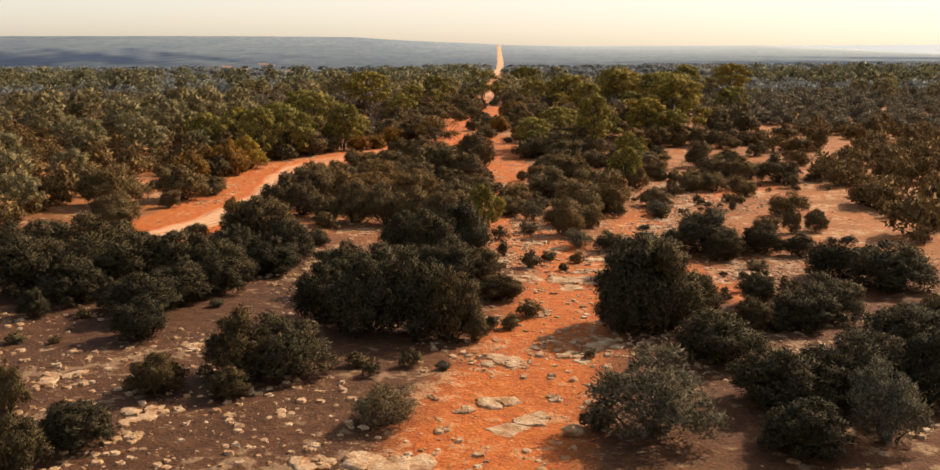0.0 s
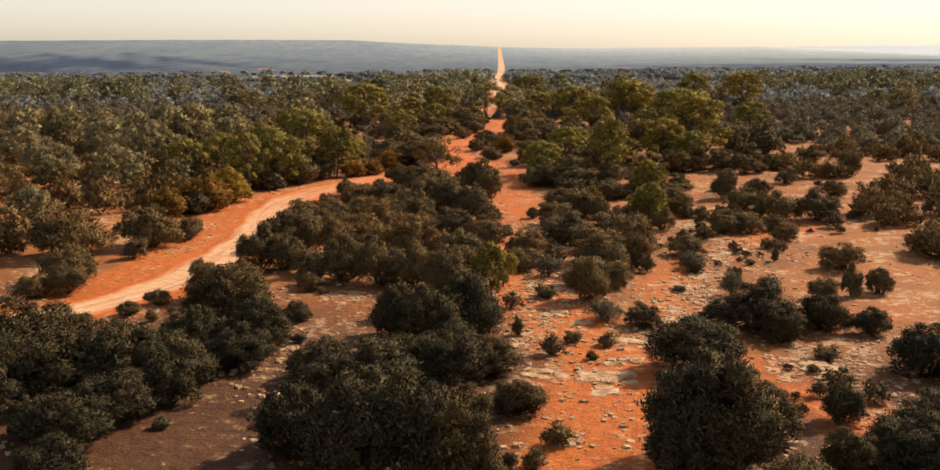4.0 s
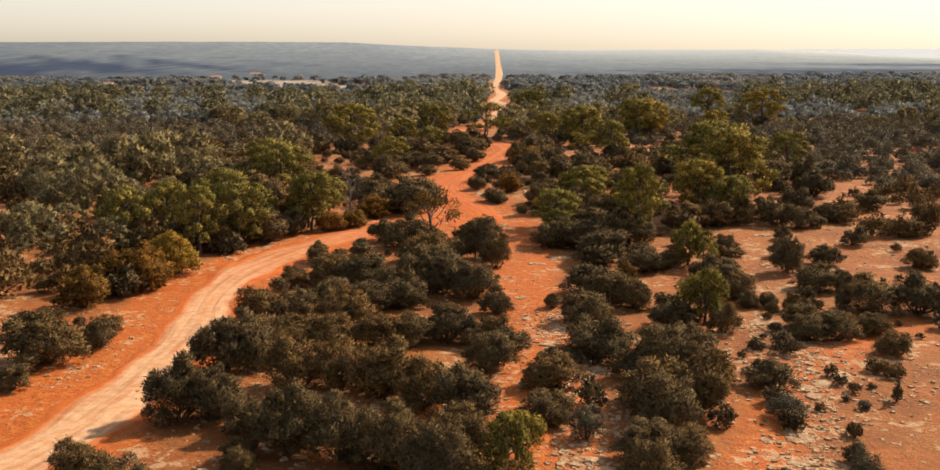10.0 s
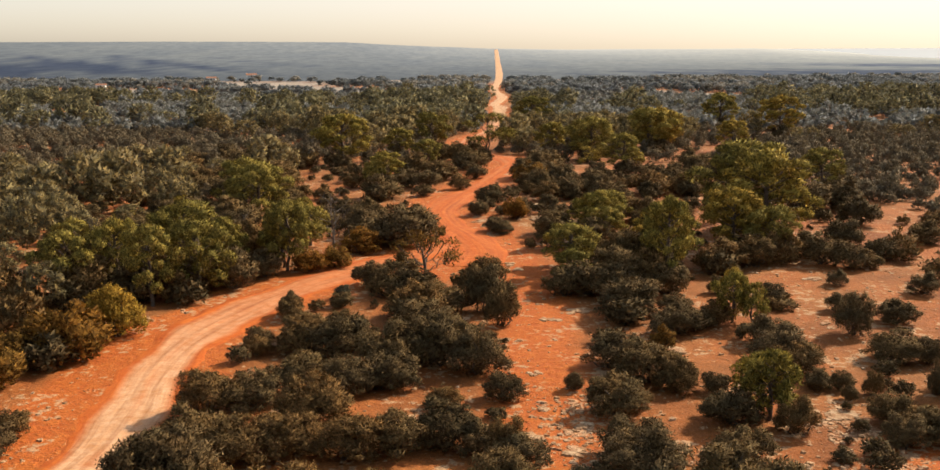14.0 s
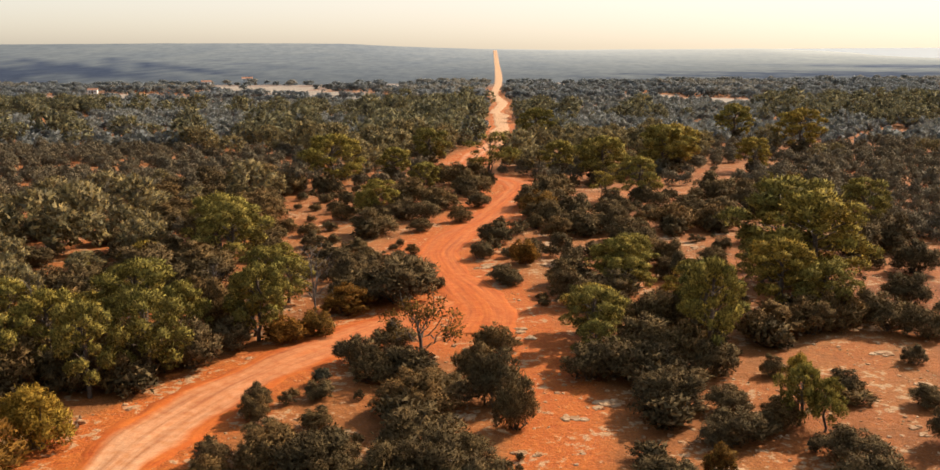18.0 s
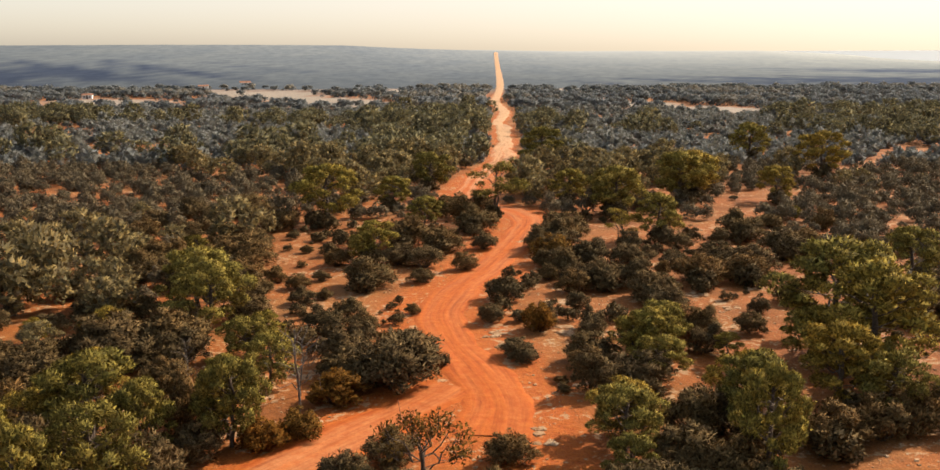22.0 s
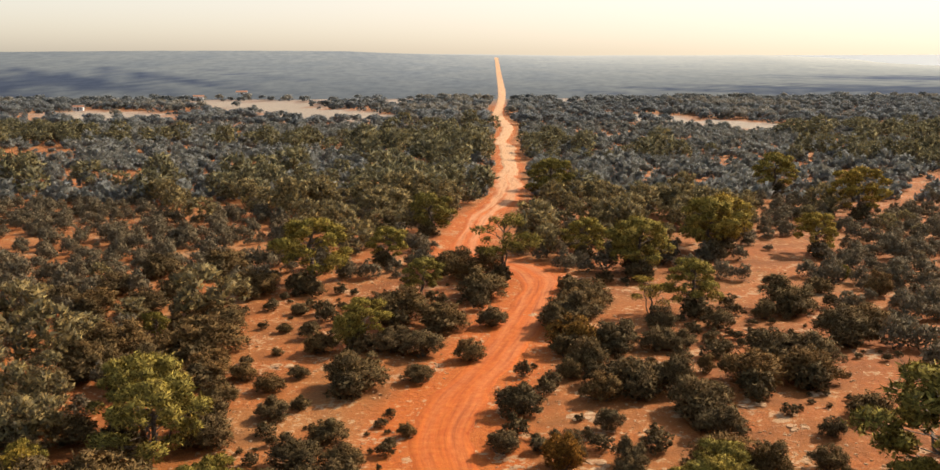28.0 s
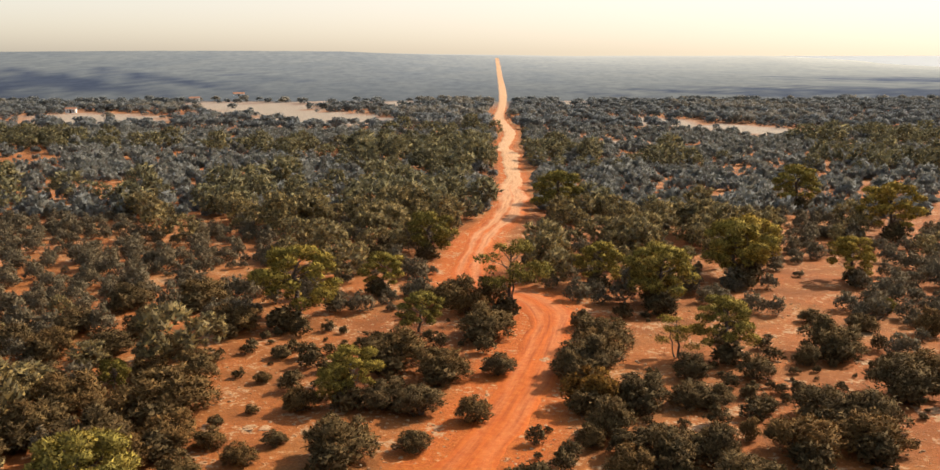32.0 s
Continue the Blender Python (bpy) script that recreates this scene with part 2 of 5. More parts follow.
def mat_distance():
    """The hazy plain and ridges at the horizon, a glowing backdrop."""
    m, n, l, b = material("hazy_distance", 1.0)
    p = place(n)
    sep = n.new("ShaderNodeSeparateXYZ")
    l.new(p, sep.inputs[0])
    # haze painted into the glow: paler with distance
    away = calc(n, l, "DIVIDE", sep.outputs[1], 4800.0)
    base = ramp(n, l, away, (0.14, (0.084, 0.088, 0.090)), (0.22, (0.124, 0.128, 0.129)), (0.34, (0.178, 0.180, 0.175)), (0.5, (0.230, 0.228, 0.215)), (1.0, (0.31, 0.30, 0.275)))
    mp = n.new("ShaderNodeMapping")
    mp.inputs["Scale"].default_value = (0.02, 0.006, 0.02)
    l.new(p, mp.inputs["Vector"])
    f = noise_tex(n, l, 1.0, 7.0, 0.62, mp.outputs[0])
    # glow painted brighter to the right, as haze towards the sun
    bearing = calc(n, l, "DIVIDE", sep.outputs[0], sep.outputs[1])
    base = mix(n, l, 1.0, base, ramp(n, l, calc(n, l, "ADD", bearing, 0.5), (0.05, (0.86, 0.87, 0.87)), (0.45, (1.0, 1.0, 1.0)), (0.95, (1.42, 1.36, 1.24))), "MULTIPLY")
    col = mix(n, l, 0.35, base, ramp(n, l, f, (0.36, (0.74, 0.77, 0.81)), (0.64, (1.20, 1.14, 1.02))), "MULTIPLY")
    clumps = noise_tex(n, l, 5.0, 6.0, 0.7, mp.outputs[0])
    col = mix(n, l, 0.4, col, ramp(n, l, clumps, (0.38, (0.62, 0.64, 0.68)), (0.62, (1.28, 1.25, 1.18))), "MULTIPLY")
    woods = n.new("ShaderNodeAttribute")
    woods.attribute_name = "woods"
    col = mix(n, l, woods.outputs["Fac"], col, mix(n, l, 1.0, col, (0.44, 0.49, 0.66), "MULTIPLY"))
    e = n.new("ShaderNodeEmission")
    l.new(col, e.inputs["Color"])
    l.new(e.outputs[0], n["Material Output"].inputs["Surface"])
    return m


def mat_water():
    m, n, l, b = material("sea", 0.3)
    b.inputs["Base Color"].default_value = (0.25, 0.27, 0.27, 1)
    b.inputs["Specular IOR Level"].default_value = 0.6
    f = noise_tex(n, l, 0.01, 4.0, vec=place(n))
    bump(n, l, b, f, 0.3, 1.0)
    return m


GROUND, TRACK, STONE, HAZE, SEA = mat_ground(), mat_track(), mat_stone(), mat_distance(), mat_water()
LEAF_JUNIPER = mat_foliage("juniper_sprays", (0.052, 0.036, 0.018), (0.118, 0.078, 0.038), (0.215, 0.142, 0.066), 0.12)
# darker copy of the bush leaves, foreground shade painted into the colour
LEAF_SHADED = mat_foliage("shade_darkened_leaves", (0.018, 0.015, 0.009), (0.052, 0.039, 0.021), (0.130, 0.096, 0.048), 0.1)
# farther scrub: leaf colours greyed and paled, distance haze painted in
LEAF_SCRUB = mat_foliage("haze_greyed_scrub", (0.064, 0.058, 0.046), (0.108, 0.096, 0.075), (0.165, 0.144, 0.108), 0.2, 0.85, 0.06, 0.05)
LEAF_HAZED = mat_foliage("haze_paled_scrub", (0.118, 0.119, 0.119), (0.148, 0.148, 0.145), (0.180, 0.178, 0.170), 0.35, 0.85, 0.06, 0.3)
LEAF_PINE = mat_foliage("pine_needles", (0.070, 0.056, 0.018), (0.200, 0.153, 0.038), (0.41, 0.312, 0.070), 0.14)
# pine needles with the colour dulled for haze
LEAF_CROWNS = mat_foliage("haze_dulled_needles", (0.064, 0.060, 0.042), (0.150, 0.134, 0.084), (0.262, 0.218, 0.105), 0.25, 0.85, 0.06, 0.04)
LEAF_YELLOW = mat_foliage("yellow_green_leaves", (0.06, 0.052, 0.014), (0.17, 0.13, 0.030), (0.32, 0.24, 0.052), 0.3)
LEAF_OCHRE = mat_foliage("ochre_leaves", (0.055, 0.030, 0.010), (0.16, 0.082, 0.020), (0.28, 0.15, 0.035), 0.35)
LEAF_GOLD = mat_foliage("golden_leaves", (0.09, 0.058, 0.012), (0.24, 0.155, 0.030), (0.38, 0.25, 0.05), 0.3)
LEAF_SAGE = mat_foliage("grey_brown_twigs", (0.040, 0.034, 0.022), (0.095, 0.078, 0.050), (0.17, 0.14, 0.095), 0.2)
BARK = mat_bark("bark", (0.045, 0.030, 0.020), (0.13, 0.09, 0.065))
DEAD = mat_bark("bleached_wood", (0.07, 0.052, 0.04), (0.17, 0.13, 0.10))


# ---- terrain ----
WAVES = [(0.071, 0.043, 0.4, 0.10), (-0.052, 0.094, 1.7, 0.09), (0.19, -0.11, 2.9, 0.06), (0.33, 0.27, 0.8, 0.035), (-0.61, 0.44, 4.1, 0.02), (0.9, 0.7, 5.2, 0.012)]


def height(x, y):
    """Ground height, for numbers or arrays."""
    x, y = np.asarray(x, float), np.asarray(y, float)
    z = sum(a * np.sin(kx * x + ky * y + p) for kx, ky, p, a in WAVES)
    return z + np.interp(y, (-100, 35, 50, 65, 80, 170, 500, 1200, 2500, 4700), (1.5, 1.2, 0.85, 0.45, 0.25, 0, -5, -5, 0, 5))


def smooth(points, step=0.8):
    """A Catmull-Rom line through points, resampled."""
    p = [np.array(q, float) for q in points]
    p = [2 * p[0] - p[1]] + p + [2 * p[-1] - p[-2]]
    out = []
    for a, b, c, d in zip(p, p[1:], p[2:], p[3:]):
        k = max(2, int(np.linalg.norm(c - b) / step))
        for t in np.arange(k) / k:
            out.append(0.5 * (2 * b + (c - a) * t + (2 * a - 5 * b + 4 * c - d) * t * t + (3 * b - a - 3 * c + d) * t ** 3))
    return np.array(out + [p[-2]])


ROAD_SIDE = smooth([(-34, 45), (-26, 51), (-20, 55.8), (-16.4, 60.5), (-14.7, 65.5), (-14.2, 70), (-14.1, 76), (-14.3, 82.7), (-15.0, 88.5), (-14.8, 94.5), (-13.4, 100), (-10.9, 105.5), (-7.5, 110.8), (-4.5, 115.2), (-1.8, 119.5)])
VERGE = smooth([(-20.5, 59), (-18.6, 64), (-17.6, 70), (-17.5, 78), (-17.9, 86), (-18.4, 92), (-17.0, 97), (-14.5, 101)])
ROAD_MAIN = smooth([(0.4, 112), (0.9, 117), (-0.3, 122.5), (-1.9, 128.4), (-3, 135.3), (-2, 142.7), (0.6, 151.5), (2.9, 160.5), (4.8, 170.5), (6, 179), (4.6, 184.8), (1.6, 189), (-1.6, 193.5), (-2.0, 200.3), (-1.5, 207.8), (-0.8, 216.6), (0.2, 226.6), (2.7, 237.5), (4.6, 249.7), (5.8, 264.6), (5.7, 277.7), (7.2, 295.6), (7.3, 311.3), (7.8, 332.8), (8.6, 358.9), (7.1, 376.2), (9.9, 412), (11.7, 446.6), (11, 488), (10.2, 545.8), (13, 607.7), (17.3, 724.4), (20.8, 879.3), (28.5, 1256.5), (47.7, 2222)], 1.2)
TRAIL = smooth([(0.8, 24), (2, 31.3), (4.3, 41.3), (5.8, 50.3), (4.8, 57), (3.8, 62), (3.6, 71), (3.4, 80), (3.6, 90.5), (4.3, 102), (3.6, 111), (2.3, 119), (0.2, 125)])
ROCKY = [smooth([(7.4, 54), (9.6, 56), (12.6, 63.5), (14.1, 69.4), (15.7, 75.6), (16, 83)]), smooth([(5.5, 48.8), (3.5, 52), (3.3, 57), (4.9, 64), (4.7, 69), (5.3, 76), (4.5, 84)]), smooth([(2.3, 36.6), (4.6, 38.3), (5.4, 39)]), smooth([(12, 50), (15.5, 50.5)]), smooth([(-5.5, 60.5), (-3.2, 60)])]
BYWAY = smooth([(13, 44), (10.5, 54), (10.5, 63), (14, 71), (18, 77), (24, 82)])


def near(line, x, y, cap=60.0):
    """Distance from points to a line, the nearest sample."""
    x, y = np.atleast_1d(np.asarray(x, float)), np.atleast_1d(np.asarray(y, float))
    best = np.full(x.shape, cap)
    for q in line[::2]:
        best = np.minimum(best, np.hypot(x - q[0], y - q[1]))
    return best


# open ground without scrub: centre, half-widths
CLEARINGS = [(21, 98, 6, 8), (30, 106, 8, 7), (30, 96, 6, 5), (24, 77, 6, 5), (31, 120, 5, 4), (20.6, 140, 6, 4), (27, 161, 7, 6), (-15, 152, 6, 8), (-31.7, 133, 6, 3), (-17, 128, 6, 5), (33, 171, 5, 5), (-60, 203, 5, 7), (-28.6, 172, 5, 6), (31, 184, 4, 5), (18, 229, 5, 7), (-120, 346, 12, 12), (-70, 271, 8, 6), (-44, 231, 5, 6)]
FIELDS = [(-178, 528, 48, 52), (-117, 625, 50, 100), (-77, 540, 40, 70), (-46, 669, 10, 35), (82, 517, 16, 39), (101, 464, 20, 42), (117, 427, 8, 15), (57, 666, 7, 34), (45, 395, 8, 7), (20, 372, 5, 6), (-15, 440, 6, 7), (42, 500, 7, 10), (30, 440, 6, 8)]
CLEARINGS += FIELDS + [(72, 262, 16, 6), (-43, 352, 4, 14), (-114, 330, 6, 13), (-74, 282, 5, 7), (-25, 85, 4, 5)]
STONY = FIELDS


def inside(spots, x, y):
    """How far inside the nearest of the oval spots: above 0 within."""
    x, y = np.asarray(x, float), np.asarray(y, float)
    wob = 0.25 * np.sin(x * 0.21 + 1.3) * np.cos(y * 0.17) + 0.18 * np.sin(x * 0.57 + y * 0.43) + 0.3 * np.sin(x * 0.06 + y * 0.045)
    best = np.full(x.shape, -9.0)
    for cx, cy, rx, ry in spots:
        best = np.maximum(best, 1 - np.hypot((x - cx) / rx, (y - cy) / ry) + wob)
    return best


def mesh(name, verts, faces, mat, shade=False):
    me = bpy.data.meshes.new(name)
    verts, faces = np.asarray(verts, np.float32), np.asarray(faces, np.int32)
    normals, verts = (verts[:, 3:], np.ascontiguousarray(verts[:, :3])) if verts.shape[1] == 6 else (None, verts)
    k = faces.shape[1]
    me.vertices.add(len(verts))
    me.vertices.foreach_set("co", verts.ravel())
    me.loops.add(faces.size)
    me.loops.foreach_set("vertex_index", faces.ravel())
    me.polygons.add(len(faces))
    me.polygons.foreach_set("loop_start", np.arange(0, faces.size, k, dtype=np.int32))
    me.polygons.foreach_set("use_smooth", np.full(len(faces), shade))
    me.materials.append(mat)
    me.update(calc_edges=True)
    if normals is not None:
        me.polygons.foreach_set("use_smooth", np.full(len(faces), True))
        me.attributes.new("custom_normal", "FLOAT_VECTOR", "POINT").data.foreach_set("vector", np.ascontiguousarray(normals).ravel())
    return me


def field(me, name, values):
    me.attributes.new(name, "FLOAT", "POINT").data.foreach_set("value", np.asarray(values, np.float32).ravel())


def sheet(xs, ys):
    """A grid's points and four-sided faces."""
    X, Y = np.meshgrid(xs, ys)
    i = np.arange(len(xs) * len(ys)).reshape(len(ys), len(xs))
    f = np.stack((i[:-1, :-1], i[:-1, 1:], i[1:, 1:], i[1:, :-1]), -1).reshape(-1, 4)
    return X.ravel(), Y.ravel(), f


side = np.r_[np.arange(0, 42, 0.75), 42 * 1.07 ** np.arange(0, 69)]
xs = np.unique(np.r_[-side, side])
ys = np.r_[-400, -200, -100, -50, -20, np.arange(0, 24, 3), np.arange(24, 205, 0.75), 205 * 1.025 ** np.arange(0, 127)]
GX, GY, GF = sheet(xs, ys)
d_side, d_main, d_trail, d_by = near(ROAD_SIDE, GX, GY), near(ROAD_MAIN, GX, GY), near(TRAIL, GX, GY), near(BYWAY, GX, GY)
ground_mesh = mesh("ground", np.c_[GX, GY, height(GX, GY) - 90 * np.clip((GY - 900) / 900, 0, 1)], GF, GROUND, True)
worn = np.maximum.reduce([1 - (d_side - 2.0) / 2.8, 1.15 - (d_main - 2.2) / np.interp(GY, (180, 230), (4.2, 1.6)), 1.15 - (d_trail - 0.5) / 2.8, 0.75 - (d_by - 0.5) / 3.2, 1.1 - (near(VERGE, GX, GY) - 0.9) / 1.5])
field(ground_mesh, "worn", np.clip(worn, 0, 1))
stony = np.clip(inside(STONY, GX, GY) * 3, 0, 1)
# soil darkened for foreground shade, strongest close by and on the left
field(ground_mesh, "shaded_loam", np.clip((66 - GY - 0.35 * (GX + 4)) / 16, 0, np.where(GX < 0, 0.95, 0.85)))
field(ground_mesh, "rocky", np.clip(1.2 - (np.minimum.reduce([near(q, GX, GY) for q in ROCKY]) - 0.3) / 1.3, 0, 1))
field(ground_mesh, "stony", stony * 0.9)
field(ground_mesh, "scrub", np.clip((GY - 600) / 100, 0, 0.9) * (1 - stony))
tagged(new("ground", ground_mesh), "dry stony red-brown soil with bare limestone and pebbles", "ground", kind="structure")


def far_rise(x, y):
    """How far the wooded plain beyond 700 m climbs or falls to its low ridges, by bearing."""
    bear = x / np.maximum(y, 1.0)
    top = np.interp(bear, (-0.75, -0.5, -0.12, -0.015, 0.04, 0.1, 0.28, 0.38, 0.48, 0.75), (30, 30, 29, 18, 10, 4, 3, -18, -47, -90))
    reach = np.interp(bear, (-0.5, -0.12, -0.015, 0.04, 0.1, 0.28, 0.38, 0.48), (1250, 1700, 2300, 2300, 2800, 3300, 4000, 4300))
    up = np.clip((y - 700) / (reach - 700), 0, 1) ** 1.4
    return top * up * (1 - 0.4 * np.clip((y - reach) / 2000, 0, 1)) + 0.8 * np.sin(x * 0.011) * np.clip((y - 900) / 600, 0, 1)


def road(name, line, half, label, pale, rut):
    """A packed earth track with two wheel ruts and ragged edges that sink into the soil."""
    across = np.array([-1.25, -1.0, -0.8, -0.55, -0.3, 0, 0.3, 0.55, 0.8, 1.0, 1.25])
    dip = np.array([-0.10, 0.02, 0.05, 0.025, 0.05, 0.06, 0.05, 0.025, 0.05, 0.02, -0.10])
    tan = np.gradient(line, axis=0)
    tan /= np.linalg.norm(tan, axis=1)[:, None]
    nor = np.c_[tan[:, 1], -tan[:, 0]]
    s = np.arange(len(line))
    wide = half(line[:, 1]) * (1 + 0.10 * np.sin(s * 0.37) + 0.08 * np.sin(s * 0.83 + 1))
    jag = 1 + 0.10 * np.sin(s[:, None] * 1.9 + across * 7) * (np.abs(across) > 0.9)
    P = line[:, None, :] + nor[:, None, :] * (wide[:, None] * across * jag)[..., None]
    z = height(P[..., 0], P[..., 1]) + dip + np.interp(P[..., 1], (200, 300, 600, 680, 750), (0, 0.12, 0.3, 0.4, 2.0)) + far_rise(P[..., 0], P[..., 1]) + 0.004 * np.sin(P[..., 0] * 3.1) * np.cos(P[..., 1] * 2.3)
    i = np.arange(len(line) * 11).reshape(-1, 11)
    f = np.stack((i[:-1, :-1], i[:-1, 1:], i[1:, 1:], i[1:, :-1]), -1).reshape(-1, 4)
    me = mesh(name, np.c_[P.reshape(-1, 2), z.ravel()], f, TRACK, True)
    # beyond 190 m the rut value rises everywhere, paling the track for haze
    field(me, "rut", np.tile(rut, len(line)) + np.repeat(np.interp(line[:, 1], (190, 300), (0, 0.7)), 11))
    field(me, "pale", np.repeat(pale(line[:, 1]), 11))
    field(me, "lane", np.tile(across, len(line)))
    field(me, "run", np.repeat(np.r_[0, np.cumsum(np.linalg.norm(np.diff(line, axis=0), axis=1))], 11))
    return tagged(new(name, me), label, "dirt road", kind="structure")


road("road_side", ROAD_SIDE, lambda y: np.interp(y, (60, 75, 88, 100, 122), (2.0, 1.75, 1.75, 2.1, 1.7)), "pale dusty earth track curving through the scrub", lambda y: np.interp(y, (60, 85, 96, 106, 118), (1.2, 1.1, 0.75, 0.4, 0.15)), np.array([0, 0.05, 0.35, 0.85, 0.95, 0.7, 0.95, 0.85, 0.35, 0.05, 0]))
# main track: pale value grows with distance, haze painted into its colour
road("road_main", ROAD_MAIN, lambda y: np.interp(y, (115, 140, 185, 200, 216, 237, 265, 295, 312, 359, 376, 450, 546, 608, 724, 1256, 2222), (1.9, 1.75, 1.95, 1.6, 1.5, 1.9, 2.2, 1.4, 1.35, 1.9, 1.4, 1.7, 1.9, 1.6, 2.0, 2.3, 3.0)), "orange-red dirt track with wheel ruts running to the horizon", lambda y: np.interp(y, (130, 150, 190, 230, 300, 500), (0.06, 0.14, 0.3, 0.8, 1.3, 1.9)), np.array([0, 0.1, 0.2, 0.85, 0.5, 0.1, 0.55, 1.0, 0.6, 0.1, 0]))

# the plain beyond, the ridges and the sea
bx = np.linspace(-1, 1, 90)
by = np.r_[np.linspace(690, 2500, 70), np.linspace(2600, 4700, 24)]
BXn, BY, BF = sheet(bx, by)
BX = BXn * BY * 0.75
BZ = height(BX, BY) + np.interp(BY, (690, 750), (-0.4, 1.5)) + far_rise(BX, BY)
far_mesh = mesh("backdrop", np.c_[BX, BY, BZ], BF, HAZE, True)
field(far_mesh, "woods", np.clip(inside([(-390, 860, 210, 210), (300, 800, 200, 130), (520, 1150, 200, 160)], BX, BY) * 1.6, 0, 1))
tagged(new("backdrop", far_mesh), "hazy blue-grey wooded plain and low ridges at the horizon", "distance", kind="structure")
wx, wy, wf = sheet(np.linspace(-3800, 3800, 20), np.linspace(2200, 4950, 12))
tagged(new("water", mesh("water", np.c_[wx, wy, np.interp(wy, (2200, 4950), (-70, 6))], wf, SEA, True)), "pale sea shining in the haze at the horizon", "sea", kind="structure")


# ---- plants ----
def part(name, me, parent, label=""):
    ob = new(name, me)
    ob.parent = parent
    return tagged(ob, label) if label else ob


def sprays(rng, lobes, count, long, wide, out=0.6, up=0.4, fill=0.72, puff=0.6, whole_=0.4, wisp=0.14):
    """Small pointed sprays spread over rounded lobes (x, y, z, rx, ry, rz): points and triangles."""
    L = np.array(lobes, float)
    area = (L[:, 3] * L[:, 4] + L[:, 3] * L[:, 5] + L[:, 4] * L[:, 5])
    k = rng.choice(len(L), count, p=area / area.sum())
    d = rng.normal(size=(count, 3))
    d[:, 2] = np.where((d[:, 2] < 0) & (rng.random(count) < 0.55), -d[:, 2], d[:, 2])
    d /= np.linalg.norm(d, axis=1)[:, None]
    r = fill + (1.06 - fill) * rng.random(count) ** 0.6
    r = np.where((rng.random(count) < wisp) & (d[:, 2] > -0.2), 1.0 + 0.42 * rng.random(count), r)
    c = L[k, :3] + d * L[k, 3:] * r[:, None]
    a = d * out + rng.normal(size=(count, 3)) * 0.6 + np.array([0, 0, up])
    a /= np.linalg.norm(a, axis=1)[:, None]
    b = np.cross(a, d + rng.normal(size=(count, 3)) * 0.7)
    b /= np.linalg.norm(b, axis=1)[:, None] + 1e-9
    face = np.cross(b, a)
    b *= np.where((face * d).sum(1) < 0, -1.0, 1.0)[:, None]
    face = np.cross(b, a)
    s = (0.6 + 0.8 * rng.random(count))[:, None]
    V = np.stack((c - a * s * long * 0.4 - b * s * wide * 0.5, c - a * s * long * 0.4 + b * s * wide * 0.5, c + a * s * long * 0.6), 1)
    V[..., 2] = np.maximum(V[..., 2], 0.01)
    # leaves are lit as part of their rounded lobe and of the whole crown
    whole = c - np.array([0, 0, 0.35])
    whole /= np.linalg.norm(whole, axis=1)[:, None] + 1e-9
    N = d * puff + whole * whole_ + face * 0.45
    N /= np.linalg.norm(N, axis=1)[:, None]
    return np.concatenate((V, np.repeat(N[:, None, :], 3, 1)), 2).reshape(-1, 6), np.arange(count * 3).reshape(-1, 3)


def tube(points, radii, sides=6):
    """A tapered, crooked limb along points."""
    V, F = [], []
    for j, (p, r) in enumerate(zip(points, radii)):
        for s in range(sides):
            t = 2 * math.pi * s / sides
            V.append((p[0] + r * math.cos(t), p[1] + r * math.sin(t), p[2]))
        if j:
            for s in range(sides):
                a, b = (j - 1) * sides + s, (j - 1) * sides + (s + 1) % sides
                F += [(a, b, b + sides), (a, b + sides, a + sides)]
    return np.array(V), np.array(F)


def joined(pieces):
    V, F, n = [], [], 0
    for v, f in pieces:
        V.append(v), F.append(f + n)
        n += len(v)
    return np.concatenate(V), np.concatenate(F)


def limb(rng, start, end, r0, r1, bend=0.06, steps=4):
    a, b = np.array(start, float), np.array(end, float)
    pts = [a + (b - a) * t + (rng.normal(size=3) * bend * np.linalg.norm(b - a) if 0 < t < 1 else 0) for t in np.linspace(0, 1, steps + 1)]
    return tube(pts, np.linspace(r0, r1, steps + 1))


def shape_bush(seed, count, long, wide, lobes=9, open_=0.72, up=0.7):
    """A ragged many-stemmed bush, 1 wide and 1 high, of many small plumes: crown, stems."""
    rng = np.random.default_rng(seed)
    L = []
    for j in range(3):
        t = j * 2.1 + rng.random()
        L.append((0.11 * math.cos(t), 0.11 * math.sin(t), 0.30 + 0.06 * rng.random(), 0.24 + 0.07 * rng.random(), 0.24 + 0.07 * rng.random(), 0.27 + 0.07 * rng.random()))
    lean = rng.normal(size=2) * 0.07
    for j in range(lobes * 3):
        t, e = j * 2.4 + rng.random(), math.asin(min(0.98, 0.05 + 0.95 * rng.random()))
        r = 0.74 + 0.30 * rng.random()
        q = 0.05 + 0.075 * rng.random() ** 1.5
        z = 0.12 + 0.76 * math.sin(e) * r
        L.append((0.41 * math.cos(e) * r * math.cos(t) + lean[0] * z, 0.41 * math.cos(e) * r * math.sin(t) + lean[1] * z, z, q, q, q * (1.0 + 0.6 * rng.random())))
    crown = sprays(rng, L, count, long, wide, 0.55, up, open_)
    stems = joined([limb(rng, (*(rng.normal(size=2) * 0.05), -0.06), (l[0] * 0.9, l[1] * 0.9, l[2] * 0.95), 0.022, 0.006, 0.09, 3) for l in L[3:11]])
    return crown, stems


